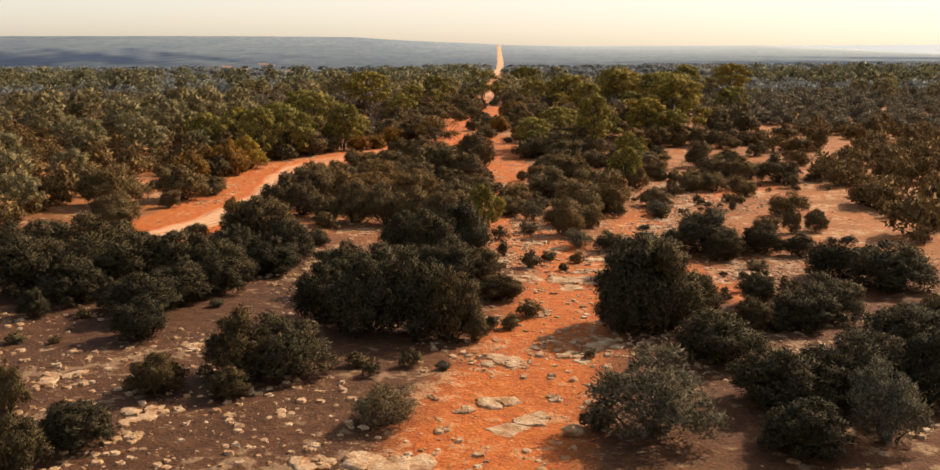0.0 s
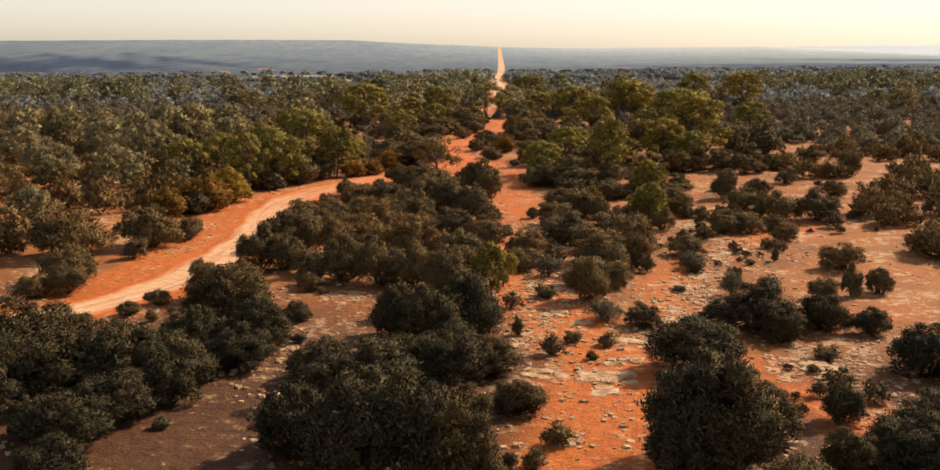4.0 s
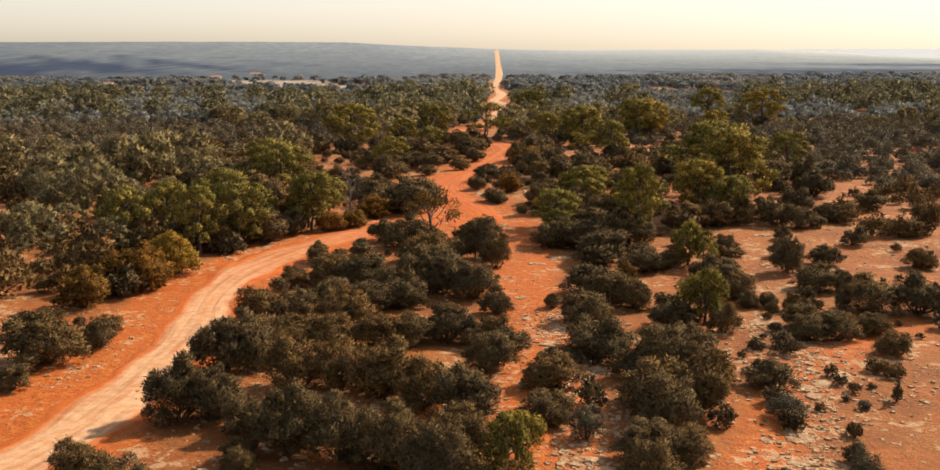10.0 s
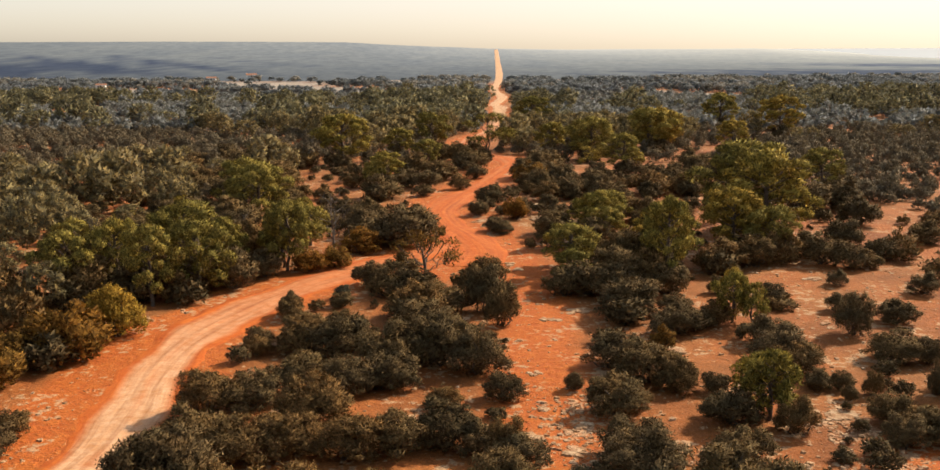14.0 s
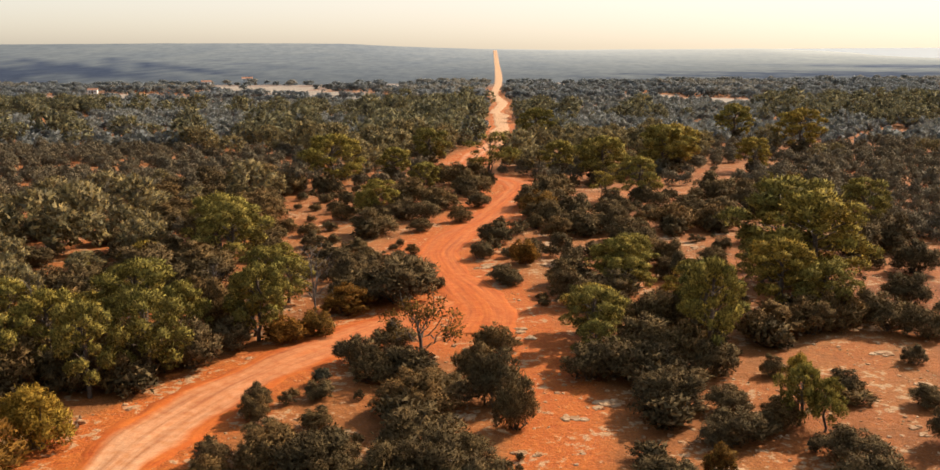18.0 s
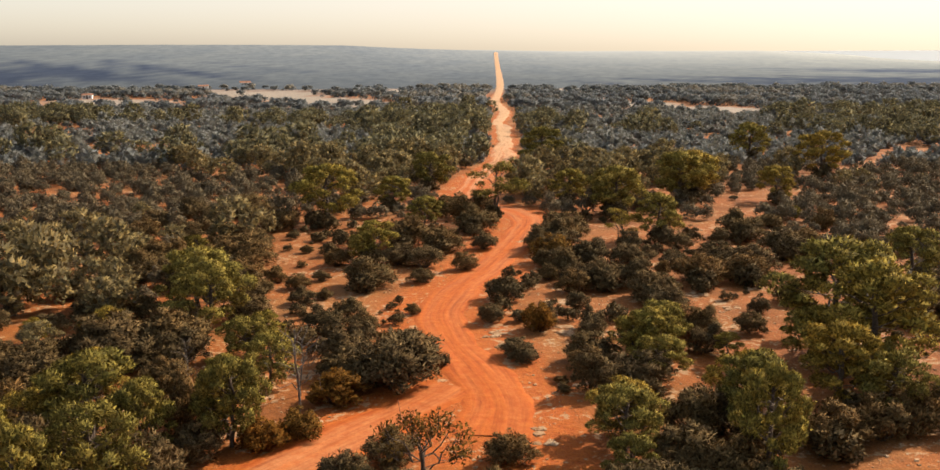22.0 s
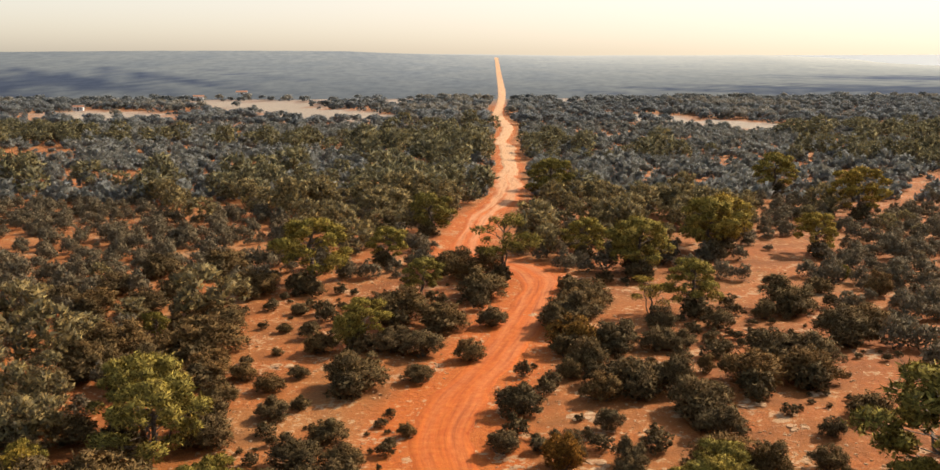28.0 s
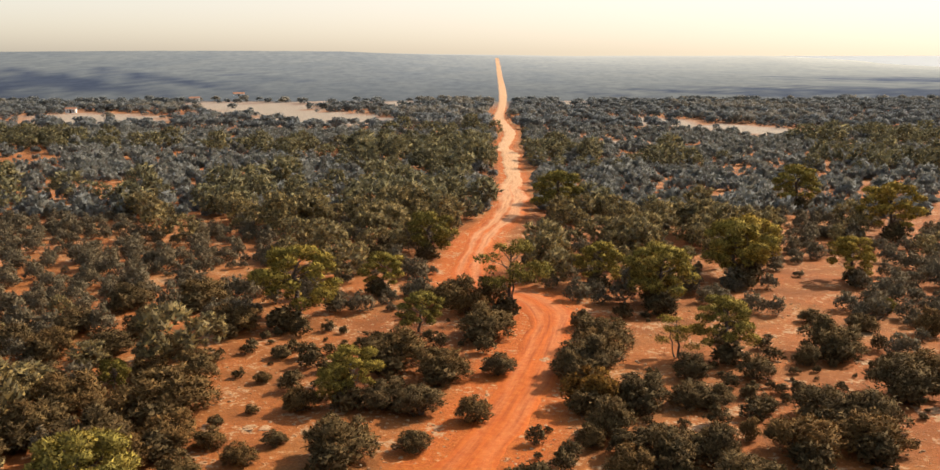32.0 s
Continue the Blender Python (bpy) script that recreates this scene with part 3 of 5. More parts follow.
def shape_pine(seed, count, flat=0.5, leaf=0.075):
    """A crooked pine, 1 wide and 1 high, its crown in rounded tiers: crown, trunk."""
    rng = np.random.default_rng(seed)
    lean = rng.normal(size=2) * 0.06
    L, T = [], []
    T.append(limb(rng, (0, 0, -0.05), (lean[0], lean[1], 0.86), 0.035, 0.010, 0.03, 6))
    n = 26
    for j in range(n):
        z = 0.20 + 0.70 * ((j + rng.random() * 0.6) / n) ** 0.75
        reach = 0.42 * math.sqrt(max(0.04, 1 - ((z - 0.52) / 0.44) ** 2)) * (0.55 + 0.5 * rng.random())
        t = j * 2.4 + rng.random() * 0.9
        x, y = lean[0] * z + reach * math.cos(t), lean[1] * z + reach * math.sin(t)
        q = 0.07 + 0.07 * rng.random()
        L.append((x, y, z, q, q, q * (flat + 0.2)))
        T.append(limb(rng, (lean[0] * z * 0.9, lean[1] * z * 0.9, max(0.05, z - 0.12)), (x * 0.95, y * 0.95, z - 0.02), 0.014, 0.004, 0.07, 3))
    L.append((lean[0], lean[1], 0.90, 0.15, 0.15, 0.10))
    return sprays(rng, L, count, leaf, leaf * 0.42, 0.7, 0.35, 0.6, 1.1, 0.1, 0.03), joined(T)


def shape_tall(seed, count):
    """A pine with a clear leaning trunk and a crown held high, 1 wide and 1 high."""
    rng = np.random.default_rng(seed)
    T, L = [limb(rng, (0, 0, -0.05), (0.06, 0, 0.9), 0.03, 0.008, 0.02, 6)], []
    T.append(limb(rng, (0.05, 0.02, -0.05), (0.16, 0.05, 0.62), 0.022, 0.008, 0.03, 5))
    for j in range(20):
        t, z = j * 2.4 + rng.random(), 0.38 + 0.54 * rng.random()
        r = (0.12 + 0.34 * rng.random()) * (1.25 - 0.8 * max(0.0, z - 0.5))
        tip = (0.05 + r * math.cos(t), r * math.sin(t), z)
        T.append(limb(rng, (0.05, 0, z - 0.16), tip, 0.012, 0.004, 0.06, 3))
        q = 0.09 + 0.08 * rng.random()
        L.append((*tip, q, q, q * 0.6))
    return sprays(rng, L, count, 0.038, 0.015, 0.6, 0.3, 0.4, 0.9, 0.15), joined(T)


def shape_sparse(seed, count, leaf=0.05):
    """An open small tree with a visible fan of branches, 1 wide and 1 high: crown, branches."""
    rng = np.random.default_rng(seed)
    T, L = [limb(rng, (0, 0, -0.05), (0.02, 0, 0.4), 0.03, 0.018, 0.04, 3)], []
    for j in range(14):
        t, r = j * 2.4 + rng.random(), 0.12 + 0.30 * rng.random()
        tip = (r * math.cos(t), r * math.sin(t), 0.55 + 0.4 * rng.random() - 0.3 * r)
        T.append(limb(rng, (0.02, 0, 0.22 + 0.2 * rng.random()), tip, 0.012, 0.003, 0.07, 4))
        for k in range(2):
            T.append(limb(rng, np.array(tip) * 0.8, np.array(tip) + rng.normal(size=3) * 0.09, 0.005, 0.002, 0.05, 2))
        L.append((*tip, 0.13, 0.13, 0.09))
    return sprays(rng, L, count, leaf, leaf * 0.5, 0.5, 0.2, 0.3), joined(T)


def shape_dead(seed):
    """A bare bleached snag, 1 high."""
    rng = np.random.default_rng(seed)
    T = [limb(rng, (0, 0, -0.04), (0.04, 0.02, 1.0), 0.019, 0.005, 0.02, 6)]
    for j in range(13):
        z, t, r = 0.28 + 0.66 * j / 13, j * 2.4, 0.16 + 0.24 * rng.random()
        tip = (r * math.cos(t), r * math.sin(t), z + 0.08 + 0.14 * rng.random())
        T.append(limb(rng, (0.04 * z, 0.02 * z, z), tip, 0.010, 0.003, 0.08, 3))
        T.append(limb(rng, np.array(tip) * 0.85, np.array(tip) + rng.normal(size=3) * 0.08, 0.004, 0.002, 0.05, 2))
    return joined(T)


def pair(name, shape, leaf, bark=BARK):
    (cv, cf), (tv, tf) = shape
    return mesh(name + "_crown", cv, cf, leaf), mesh(name + "_stems", tv, tf, bark, True)


FORMS = {
    "juniper_close": [pair("juniper_close", shape_bush(10 + s, 20000, 0.045, 0.0108, 12 + s % 4, 0.5, 0.65), LEAF_JUNIPER) for s in range(9)],
    "juniper": [pair("juniper", shape_bush(10 + s, 12000, 0.053, 0.0150, 12 + s % 4, 0.5, 0.65), LEAF_JUNIPER) for s in range(9)],
    "juniper_far": [pair("juniper_far", shape_bush(10 + s, 7000, 0.066, 0.0205, 12 + s % 4, 0.5, 0.6), LEAF_JUNIPER) for s in range(9)],
    # junipers nearest the start, in the shade-darkened leaf colour
    "juniper_shaded": [pair("juniper_shaded", shape_bush(30 + s, 20000, 0.045, 0.0125, 12 + s % 4, 0.5, 0.5), LEAF_SHADED) for s in range(6)],
    "sage": [pair("sage", shape_bush(40 + s, 9000, 0.045, 0.012, 12, 0.45), LEAF_SAGE) for s in range(3)],
    "tuft": [pair("tuft", shape_bush(50 + s, 900, 0.16, 0.05, 6, 0.5), LEAF_SAGE if s == 2 else LEAF_JUNIPER) for s in range(4)],
    "ochre": [pair("ochre", shape_bush(60 + s, 4200, 0.07, 0.034, 10, 0.6), LEAF_OCHRE) for s in range(3)],
    "golden": [pair("golden", shape_bush(65, 9000, 0.05, 0.022, 12, 0.5, 0.5), LEAF_GOLD)],
    "pine": [pair("pine", shape_pine(70 + s, 10000, 0.46 + 0.05 * s, 0.040), LEAF_PINE) for s in range(6)],
    "young": [pair("young", shape_pine(80 + s, 2600, 0.8, 0.07), LEAF_YELLOW) for s in range(3)],
    "bare": [pair("bare", shape_sparse(90 + s, 1500, 0.036), LEAF_OCHRE) for s in range(2)],
    "tall": [pair("tall", shape_tall(95 + s, 5200), LEAF_PINE) for s in range(2)],
}
SNAGS = [mesh("snag", *shape_dead(100 + s), DEAD, True) for s in range(3)]
count = {}
WORDS = {
    "juniper": ("juniper_bush", "dark green-brown juniper bush on red stony soil", "bush", "trunk"),
    "sage": ("twiggy_bush", "grey-brown twiggy dry bush on stony soil", "bush", "trunk"),
    "tuft": ("low_shrub", "low cushion of dry dark scrub on bare soil", "shrub", "trunk"),
    "ochre": ("ochre_bush", "ochre-brown leafy bush beside the earth track", "bush", "trunk"),
    "golden": ("golden_bush", "golden-yellow rounded leafy bush beside the earth track", "bush", "trunk"),
    "pine": ("pine_tree", "yellow-green pine with rounded sunlit crown among junipers", "tree", "trunk"),
    "young": ("young_pine", "bright yellow-green young pine in open scrub", "tree", "trunk"),
    "bare": ("thin_tree", "thin-leaved brownish tree with visible branches by the fork", "tree", "trunk"),
    "tall": ("tall_pine", "slender pine with bare trunk beside the red track", "tree", "trunk"),
}
PLANTED = []


def plant(kind, x, y, wide, high):
    i = count[kind] = count.get(kind, 0) + 1
    name, label, category, stem = WORDS[kind]
    # junipers below 57 m take the leaves with foreground shade painted in
    forms = FORMS[("juniper_shaded" if y < 57 and wide > 1.2 else "juniper_close" if y < 66 and wide > 1.2 else "juniper_far" if y > 100 else kind) if kind == "juniper" else kind]
    crown, stems = forms[i % len(forms)]
    if kind == "juniper":
        label = "juniper bush with shade-darkened leaves on red stony soil" if y < 57 and wide > 1.2 else ("big spreading" if wide > 3.6 else "small rounded" if wide < 1.8 else "dense") + " " + label
    root = new(name)
    root.matrix_basis = Matrix.LocRotScale((x, y, float(height(x, y))), Euler((0, 0, i * 2.4)), (wide * 1.04, wide * 1.04, high * 1.04))
    tagged(root, label, category, name.replace("_", " ") + " plants")
    part("crown", crown, root)
    part(stem, stems, root)
    PLANTED.append((x, y, wide))


def snag(x, y, high):
    i = count["snag"] = count.get("snag", 0) + 1
    ob = new("dead_tree", SNAGS[i % 3])
    ob.matrix_basis = Matrix.LocRotScale((x, y, float(height(x, y))), Euler((0, 0, i * 2.0)), (high, high, high))
    tagged(ob, "bleached bare dead tree standing among living pines", "dead tree", "dead trees")
    PLANTED.append((x, y, 1.0))


def listed_zone(x, y):
    """The ground whose plants are set one by one above."""
    left = np.interp(y, (20, 60, 100, 120, 150, 175), (-20, -25, -24, -27, -27, -22))
    right = np.interp(y, (20, 60, 100, 140, 175), (14, 25, 31, 33, 33))
    return (x > left) & (x < right) & (y < np.interp(x, (-30, 0, 40), (168, 185, 175)))


# from 20 m on
plant("juniper", -9.6, 28.7, 1.8, 1.5)
plant("juniper", 9.5, 29.5, 2.5, 1.4)
plant("sage", 11.7, 30.1, 2.3, 2.0)
plant("juniper", -8.7, 30.2, 2.2, 1.2)
plant("sage", 5.9, 30.6, 3.7, 2.2)
plant("tuft", 4.6, 31.0, 1.1, 0.7)
plant("sage", -1.0, 31.5, 2.0, 1.1)
plant("juniper", -11.4, 32.4, 1.2, 1.5)
plant("juniper", 10.0, 32.4, 3.0, 1.7)
plant("juniper", 13.7, 32.5, 2.3, 2.0)
plant("juniper", 11.4, 32.7, 2.9, 1.9)
plant("juniper", 9.4, 33.0, 2.2, 1.5)
plant("juniper", -5.6, 33.4, 1.4, 0.9)
plant("juniper", -7.8, 33.9, 2.0, 1.2)
plant("juniper", 13.0, 35.0, 2.5, 1.4)
plant("juniper", -5.8, 35.2, 2.5, 2.0)
plant("juniper", -4.3, 35.3, 3.0, 1.8)
plant("tuft", 0.4, 36.0, 0.6, 0.3)
plant("tuft", -2.3, 36.3, 0.9, 0.5)
plant("juniper", 9.0, 36.4, 3.1, 1.7)
plant("juniper", 15.5, 37.5, 3.2, 1.7)
plant("juniper", 9.0, 38.1, 2.3, 1.3)
plant("tuft", -12.7, 38.4, 0.5, 0.3)
plant("tuft", -14.1, 38.5, 0.8, 0.4)
plant("juniper", -10.0, 39.0, 2.2, 1.5)
plant("juniper", 1.3, 39.2, 1.2, 1.4)
plant("juniper", 0.6, 39.5, 2.2, 2.5)
# from 40 m on
plant("juniper", 17.4, 40.0, 2.0, 1.6)
plant("juniper", 6.4, 40.2, 2.0, 2.1)
plant("juniper", -0.6, 40.2, 3.2, 3.1)
plant("juniper", 11.2, 40.4, 1.8, 1.2)
plant("juniper", 8.1, 40.6, 3.5, 3.0)
plant("tuft", 1.9, 40.6, 0.6, 0.6)
plant("tuft", 2.6, 40.7, 0.8, 0.6)
plant("juniper", 12.8, 40.7, 2.8, 1.5)
plant("juniper", -2.3, 40.7, 3.5, 3.1)
plant("juniper", 7.1, 40.9, 3.3, 3.4)
plant("tuft", -13.0, 41.6, 0.6, 0.5)
plant("juniper", -4.2, 41.7, 2.8, 2.3)
plant("juniper", -10.9, 41.7, 2.9, 1.8)
plant("juniper", -14.9, 41.8, 1.3, 1.0)
plant("juniper", 14.4, 41.9, 2.8, 1.6)
plant("tuft", 3.4, 42.4, 1.1, 0.7)
plant("juniper", -12.3, 42.7, 1.6, 1.3)
plant("juniper", 9.6, 42.7, 2.4, 1.7)
plant("tuft", -8.6, 43.5, 0.7, 0.4)
plant("juniper", 0.6, 43.7, 2.2, 1.5)
plant("juniper", -10.2, 43.9, 2.8, 1.7)
plant("juniper", -14.5, 44.0, 3.0, 1.7)
plant("juniper", 12.5, 44.3, 1.5, 1.3)
plant("juniper", 2.4, 45.1, 2.1, 1.1)
plant("juniper", -16.7, 45.3, 4.2, 2.6)
plant("juniper", -9.3, 45.9, 2.6, 1.9)
plant("juniper", -3.7, 46.0, 3.2, 2.1)
plant("juniper", -2.2, 46.1, 3.5, 2.0)
plant("juniper", -14.8, 46.1, 3.5, 2.3)
plant("juniper", -12.9, 46.2, 3.8, 2.4)
plant("juniper", -11.3, 46.7, 3.8, 2.5)
plant("juniper", 18.6, 46.9, 4.1, 2.2)
plant("juniper", -9.9, 47.1, 3.3, 2.3)
plant("juniper", -8.9, 47.9, 2.1, 1.5)
plant("juniper", -0.0, 48.1, 3.0, 1.9)
plant("juniper", -12.4, 48.9, 2.2, 1.2)
plant("juniper", 1.5, 49.0, 2.6, 1.4)
plant("juniper", 17.3, 49.0, 3.1, 2.0)
plant("juniper", -1.8, 48.8, 3.0, 1.5)
plant("juniper", -4.9, 48.4, 2.3, 1.2)
plant("juniper", -15.2, 49.7, 4.1, 2.5)
plant("juniper", -17.6, 49.7, 4.1, 2.5)
plant("juniper", 9.1, 49.7, 3.9, 2.1)
plant("juniper", -7.7, 49.8, 2.9, 1.6)
plant("juniper", 0.1, 50.7, 2.7, 1.5)
plant("juniper", -14.1, 50.9, 2.3, 1.6)
plant("juniper", -10.6, 50.6, 2.2, 1.3)
plant("tuft", 5.4, 51.0, 0.6, 0.4)
plant("tuft", 14.3, 51.1, 1.2, 0.6)
plant("juniper", -9.7, 51.2, 2.8, 2.0)
plant("tuft", 3.9, 51.6, 1.1, 0.9)
plant("juniper", -7.4, 51.8, 2.7, 2.2)
plant("juniper", -19.6, 51.0, 3.2, 2.2)
plant("juniper", -0.7, 52.4, 3.1, 2.5)
plant("tuft", -6.1, 52.6, 0.8, 0.5)
plant("tuft", 6.2, 53.0, 0.9, 0.6)
plant("tuft", 4.9, 53.4, 0.9, 0.6)
plant("juniper", 0.9, 53.5, 3.2, 2.6)
plant("juniper", 13.3, 53.6, 2.0, 1.4)
plant("juniper", -2.3, 53.9, 2.3, 2.3)
plant("tuft", 2.7, 54.3, 0.6, 0.9)
plant("juniper", 17.3, 54.4, 1.8, 1.2)
plant("juniper", 15.8, 55.0, 2.1, 1.6)
plant("juniper", -9.6, 55.1, 4.1, 2.8)
plant("juniper", 13.0, 55.4, 3.9, 2.1)
plant("tuft", -14.4, 55.5, 0.8, 0.4)
plant("juniper", 8.2, 55.9, 1.7, 1.0)
plant("juniper", -6.8, 56.0, 1.4, 0.9)
plant("juniper", 15.7, 56.1, 1.7, 1.3)
plant("tuft", -13.1, 56.2, 0.7, 0.6)
plant("juniper", 11.7, 56.3, 2.2, 1.2)
plant("juniper", -2.7, 56.4, 1.6, 1.3)
plant("sage", 6.7, 57.0, 1.9, 1.0)
plant("juniper", -14.6, 57.5, 1.3, 0.7)
plant("juniper", -9.7, 58.3, 2.8, 2.3)
plant("juniper", -13.9, 59.5, 1.5, 0.8)
# from 60 m on
plant("juniper", 6.3, 60.4, 2.4, 2.2)
plant("juniper", -20.8, 61.6, 1.8, 1.2)
plant("juniper", -11.9, 60.6, 2.4, 2.0)
plant("young", 1.7, 60.9, 1.8, 2.7)
plant("tuft", 4.3, 61.0, 1.3, 0.8)
plant("juniper", 17.7, 61.1, 1.8, 1.1)
plant("tuft", -6.5, 61.4, 0.6, 0.4)
plant("juniper", -0.6, 61.6, 3.1, 2.5)
plant("juniper", 19.2, 61.6, 1.2, 1.6)
plant("sage", 13.5, 61.8, 1.4, 1.4)
plant("juniper", 20.8, 62.2, 1.6, 1.4)
plant("juniper", -7.3, 62.3, 1.3, 1.0)
plant("tuft", 11.0, 62.4, 0.8, 0.4)
plant("juniper", -19.5, 62.6, 2.5, 1.8)
plant("juniper", -2.3, 63.0, 2.9, 2.3)
plant("juniper", 0.1, 63.4, 2.9, 2.3)
plant("juniper", 7.9, 63.4, 2.4, 1.3)
plant("juniper", -4.0, 63.5, 2.9, 2.6)
plant("juniper", 6.8, 63.6, 2.9, 1.6)
plant("juniper", -7.6, 63.8, 1.5, 0.8)
plant("young", 2.1, 63.8, 2.1, 1.7)
plant("tuft", 14.0, 64.0, 1.1, 0.8)
plant("juniper", -5.8, 64.6, 3.3, 2.7)
plant("juniper", -20.6, 65.6, 3.5, 2.0)
plant("sage", 4.7, 65.9, 1.6, 1.3)
plant("juniper", -7.7, 66.1, 2.7, 1.6)
plant("tuft", 14.9, 66.4, 0.7, 0.7)
plant("juniper", 7.9, 66.9, 2.9, 2.3)
plant("tuft", 12.8, 67.2, 1.3, 0.8)
plant("juniper", 3.4, 67.4, 2.5, 1.3)
plant("juniper", 0.4, 67.7, 3.2, 2.2)
plant("juniper", 21.1, 67.8, 2.8, 1.5)
plant("juniper", -9.5, 67.8, 2.8, 2.3)
plant("juniper", -11.0, 67.8, 2.8, 2.6)
plant("sage", 12.9, 68.4, 1.8, 1.0)
plant("juniper", -1.5, 69.0, 3.2, 2.3)
plant("juniper", 8.0, 69.0, 3.9, 2.2)
plant("tuft", 16.4, 69.3, 0.7, 0.4)
plant("juniper", 9.8, 69.4, 3.1, 2.5)
plant("tuft", 18.0, 70.0, 0.5, 1.0)
plant("juniper", -3.1, 70.2, 3.3, 2.7)
plant("juniper", 9.9, 71.3, 3.4, 2.8)
plant("juniper", -19.2, 71.4, 1.8, 1.2)
plant("juniper", -5.2, 71.6, 3.4, 2.4)
plant("juniper", 3.9, 71.6, 3.0, 1.6)
plant("juniper", -7.1, 71.6, 3.4, 2.4)
plant("juniper", 13.4, 72.1, 2.5, 1.3)
plant("juniper", -23.3, 72.3, 5.0, 3.0)
plant("juniper", 7.7, 73.0, 2.5, 1.4)
plant("tuft", 19.2, 73.2, 1.1, 0.8)
plant("juniper", 9.1, 73.3, 3.8, 2.4)
plant("tuft", 18.8, 73.9, 1.3, 0.7)
plant("juniper", 1.3, 74.0, 2.8, 1.9)
plant("juniper", -9.6, 74.5, 3.6, 2.6)
plant("juniper", -10.9, 74.5, 3.4, 2.6)
plant("tuft", 4.2, 75.2, 1.2, 0.9)
plant("juniper", -19.5, 75.3, 4.3, 2.8)
plant("juniper", 6.5, 75.7, 3.7, 2.0)
plant("juniper", 2.0, 76.6, 2.7, 1.5)
plant("juniper", 20.6, 76.6, 2.0, 1.2)
plant("tuft", 14.3, 77.4, 1.1, 0.6)
plant("juniper", 10.6, 77.6, 2.7, 1.4)
plant("juniper", 1.7, 77.7, 2.1, 1.8)
plant("juniper", 6.6, 77.8, 3.2, 1.7)
plant("juniper", -4.4, 77.9, 3.2, 1.8)
plant("juniper", -8.5, 77.9, 3.2, 1.8)
plant("juniper", -18.1, 78.1, 2.2, 1.6)
plant("juniper", 0.7, 78.2, 2.4, 1.4)
plant("juniper", -2.6, 78.4, 3.0, 1.8)
plant("juniper", -6.6, 78.5, 3.3, 1.8)
plant("juniper", -10.5, 78.6, 3.5, 1.9)
plant("juniper", -0.8, 79.0, 3.0, 1.9)
plant("juniper", 17.3, 79.0, 2.2, 1.4)
plant("juniper", 19.0, 79.1, 2.6, 1.4)
# from 80 m on
plant("juniper", -18.3, 80.2, 1.7, 1.2)
plant("juniper", 21.1, 80.2, 2.2, 1.2)
plant("juniper", 13.5, 80.3, 2.0, 1.6)
plant("juniper", 18.8, 80.8, 1.7, 1.1)
plant("juniper", -6.2, 80.9, 3.6, 2.5)
plant("juniper", 11.1, 81.3, 2.9, 1.6)
plant("juniper", 17.9, 81.4, 2.6, 1.4)
plant("young", 12.7, 81.6, 2.7, 2.9)
plant("tuft", 1.4, 82.1, 1.1, 0.6)
plant("juniper", 6.6, 82.7, 3.3, 1.8)
plant("young", 12.8, 82.8, 2.8, 2.3)
plant("juniper", -11.2, 82.9, 3.3, 2.1)
plant("juniper", -9.3, 83.6, 3.4, 1.8)
plant("juniper", -0.9, 83.8, 1.9, 1.0)
plant("juniper", 25.1, 84.0, 3.5, 2.2)
plant("juniper", 17.1, 84.2, 0.9, 0.8)
plant("juniper", 1.8, 84.6, 2.2, 1.3)
plant("juniper", 22.7, 84.7, 3.9, 2.1)
plant("young", 13.2, 84.7, 2.3, 1.9)
plant("juniper", 21.2, 84.8, 1.0, 1.7)
plant("juniper", 18.4, 84.9, 1.1, 1.2)
plant("juniper", -7.5, 85.1, 3.5, 1.9)
plant("juniper", 11.3, 85.1, 1.6, 1.0)
plant("juniper", 9.7, 85.3, 2.3, 1.8)
plant("juniper", 16.1, 85.4, 1.4, 1.0)
plant("juniper", 5.0, 85.6, 1.1, 0.9)
plant("juniper", 17.3, 85.7, 1.3, 0.9)
plant("juniper", -5.4, 85.8, 3.6, 1.9)
plant("ochre", -21.7, 85.9, 3.4, 2.4)
plant("juniper", 16.4, 86.1, 1.3, 0.9)
plant("juniper", -3.5, 86.5, 3.3, 1.8)
plant("juniper", 8.6, 86.6, 3.9, 2.1)
plant("juniper", 16.1, 87.9, 3.0, 1.6)
plant("juniper", 0.6, 88.6, 3.5, 2.5)
plant("juniper", -3.7, 88.7, 3.5, 2.5)
plant("juniper", 7.5, 89.0, 3.5, 1.9)
plant("ochre", -22.3, 89.1, 3.2, 2.2)
plant("juniper", 22.8, 89.2, 1.8, 1.4)
plant("juniper", 21.3, 89.6, 3.2, 1.7)
plant("juniper", 15.7, 89.8, 3.5, 1.9)
plant("juniper", -1.6, 89.9, 4.1, 2.9)
plant("ochre", -20.2, 90.5, 4.4, 3.0)
plant("juniper", -6.7, 91.2, 4.0, 2.2)
plant("ochre", 10.1, 91.2, 1.5, 1.5)
plant("juniper", -10.8, 91.3, 1.8, 1.1)
plant("juniper", -8.4, 92.3, 3.7, 2.1)
plant("juniper", 15.9, 92.7, 3.0, 1.6)
plant("tuft", 7.5, 92.9, 2.0, 1.0)
plant("juniper", -0.2, 92.9, 2.7, 1.5)
plant("juniper", -5.8, 93.0, 2.7, 1.5)
plant("juniper", -11.0, 93.0, 1.8, 1.1)
plant("juniper", -2.2, 93.5, 4.5, 2.4)
plant("tuft", 14.8, 93.7, 0.8, 0.8)
plant("juniper", 21.0, 94.0, 2.3, 2.6)
plant("juniper", -8.7, 94.2, 2.8, 1.5)
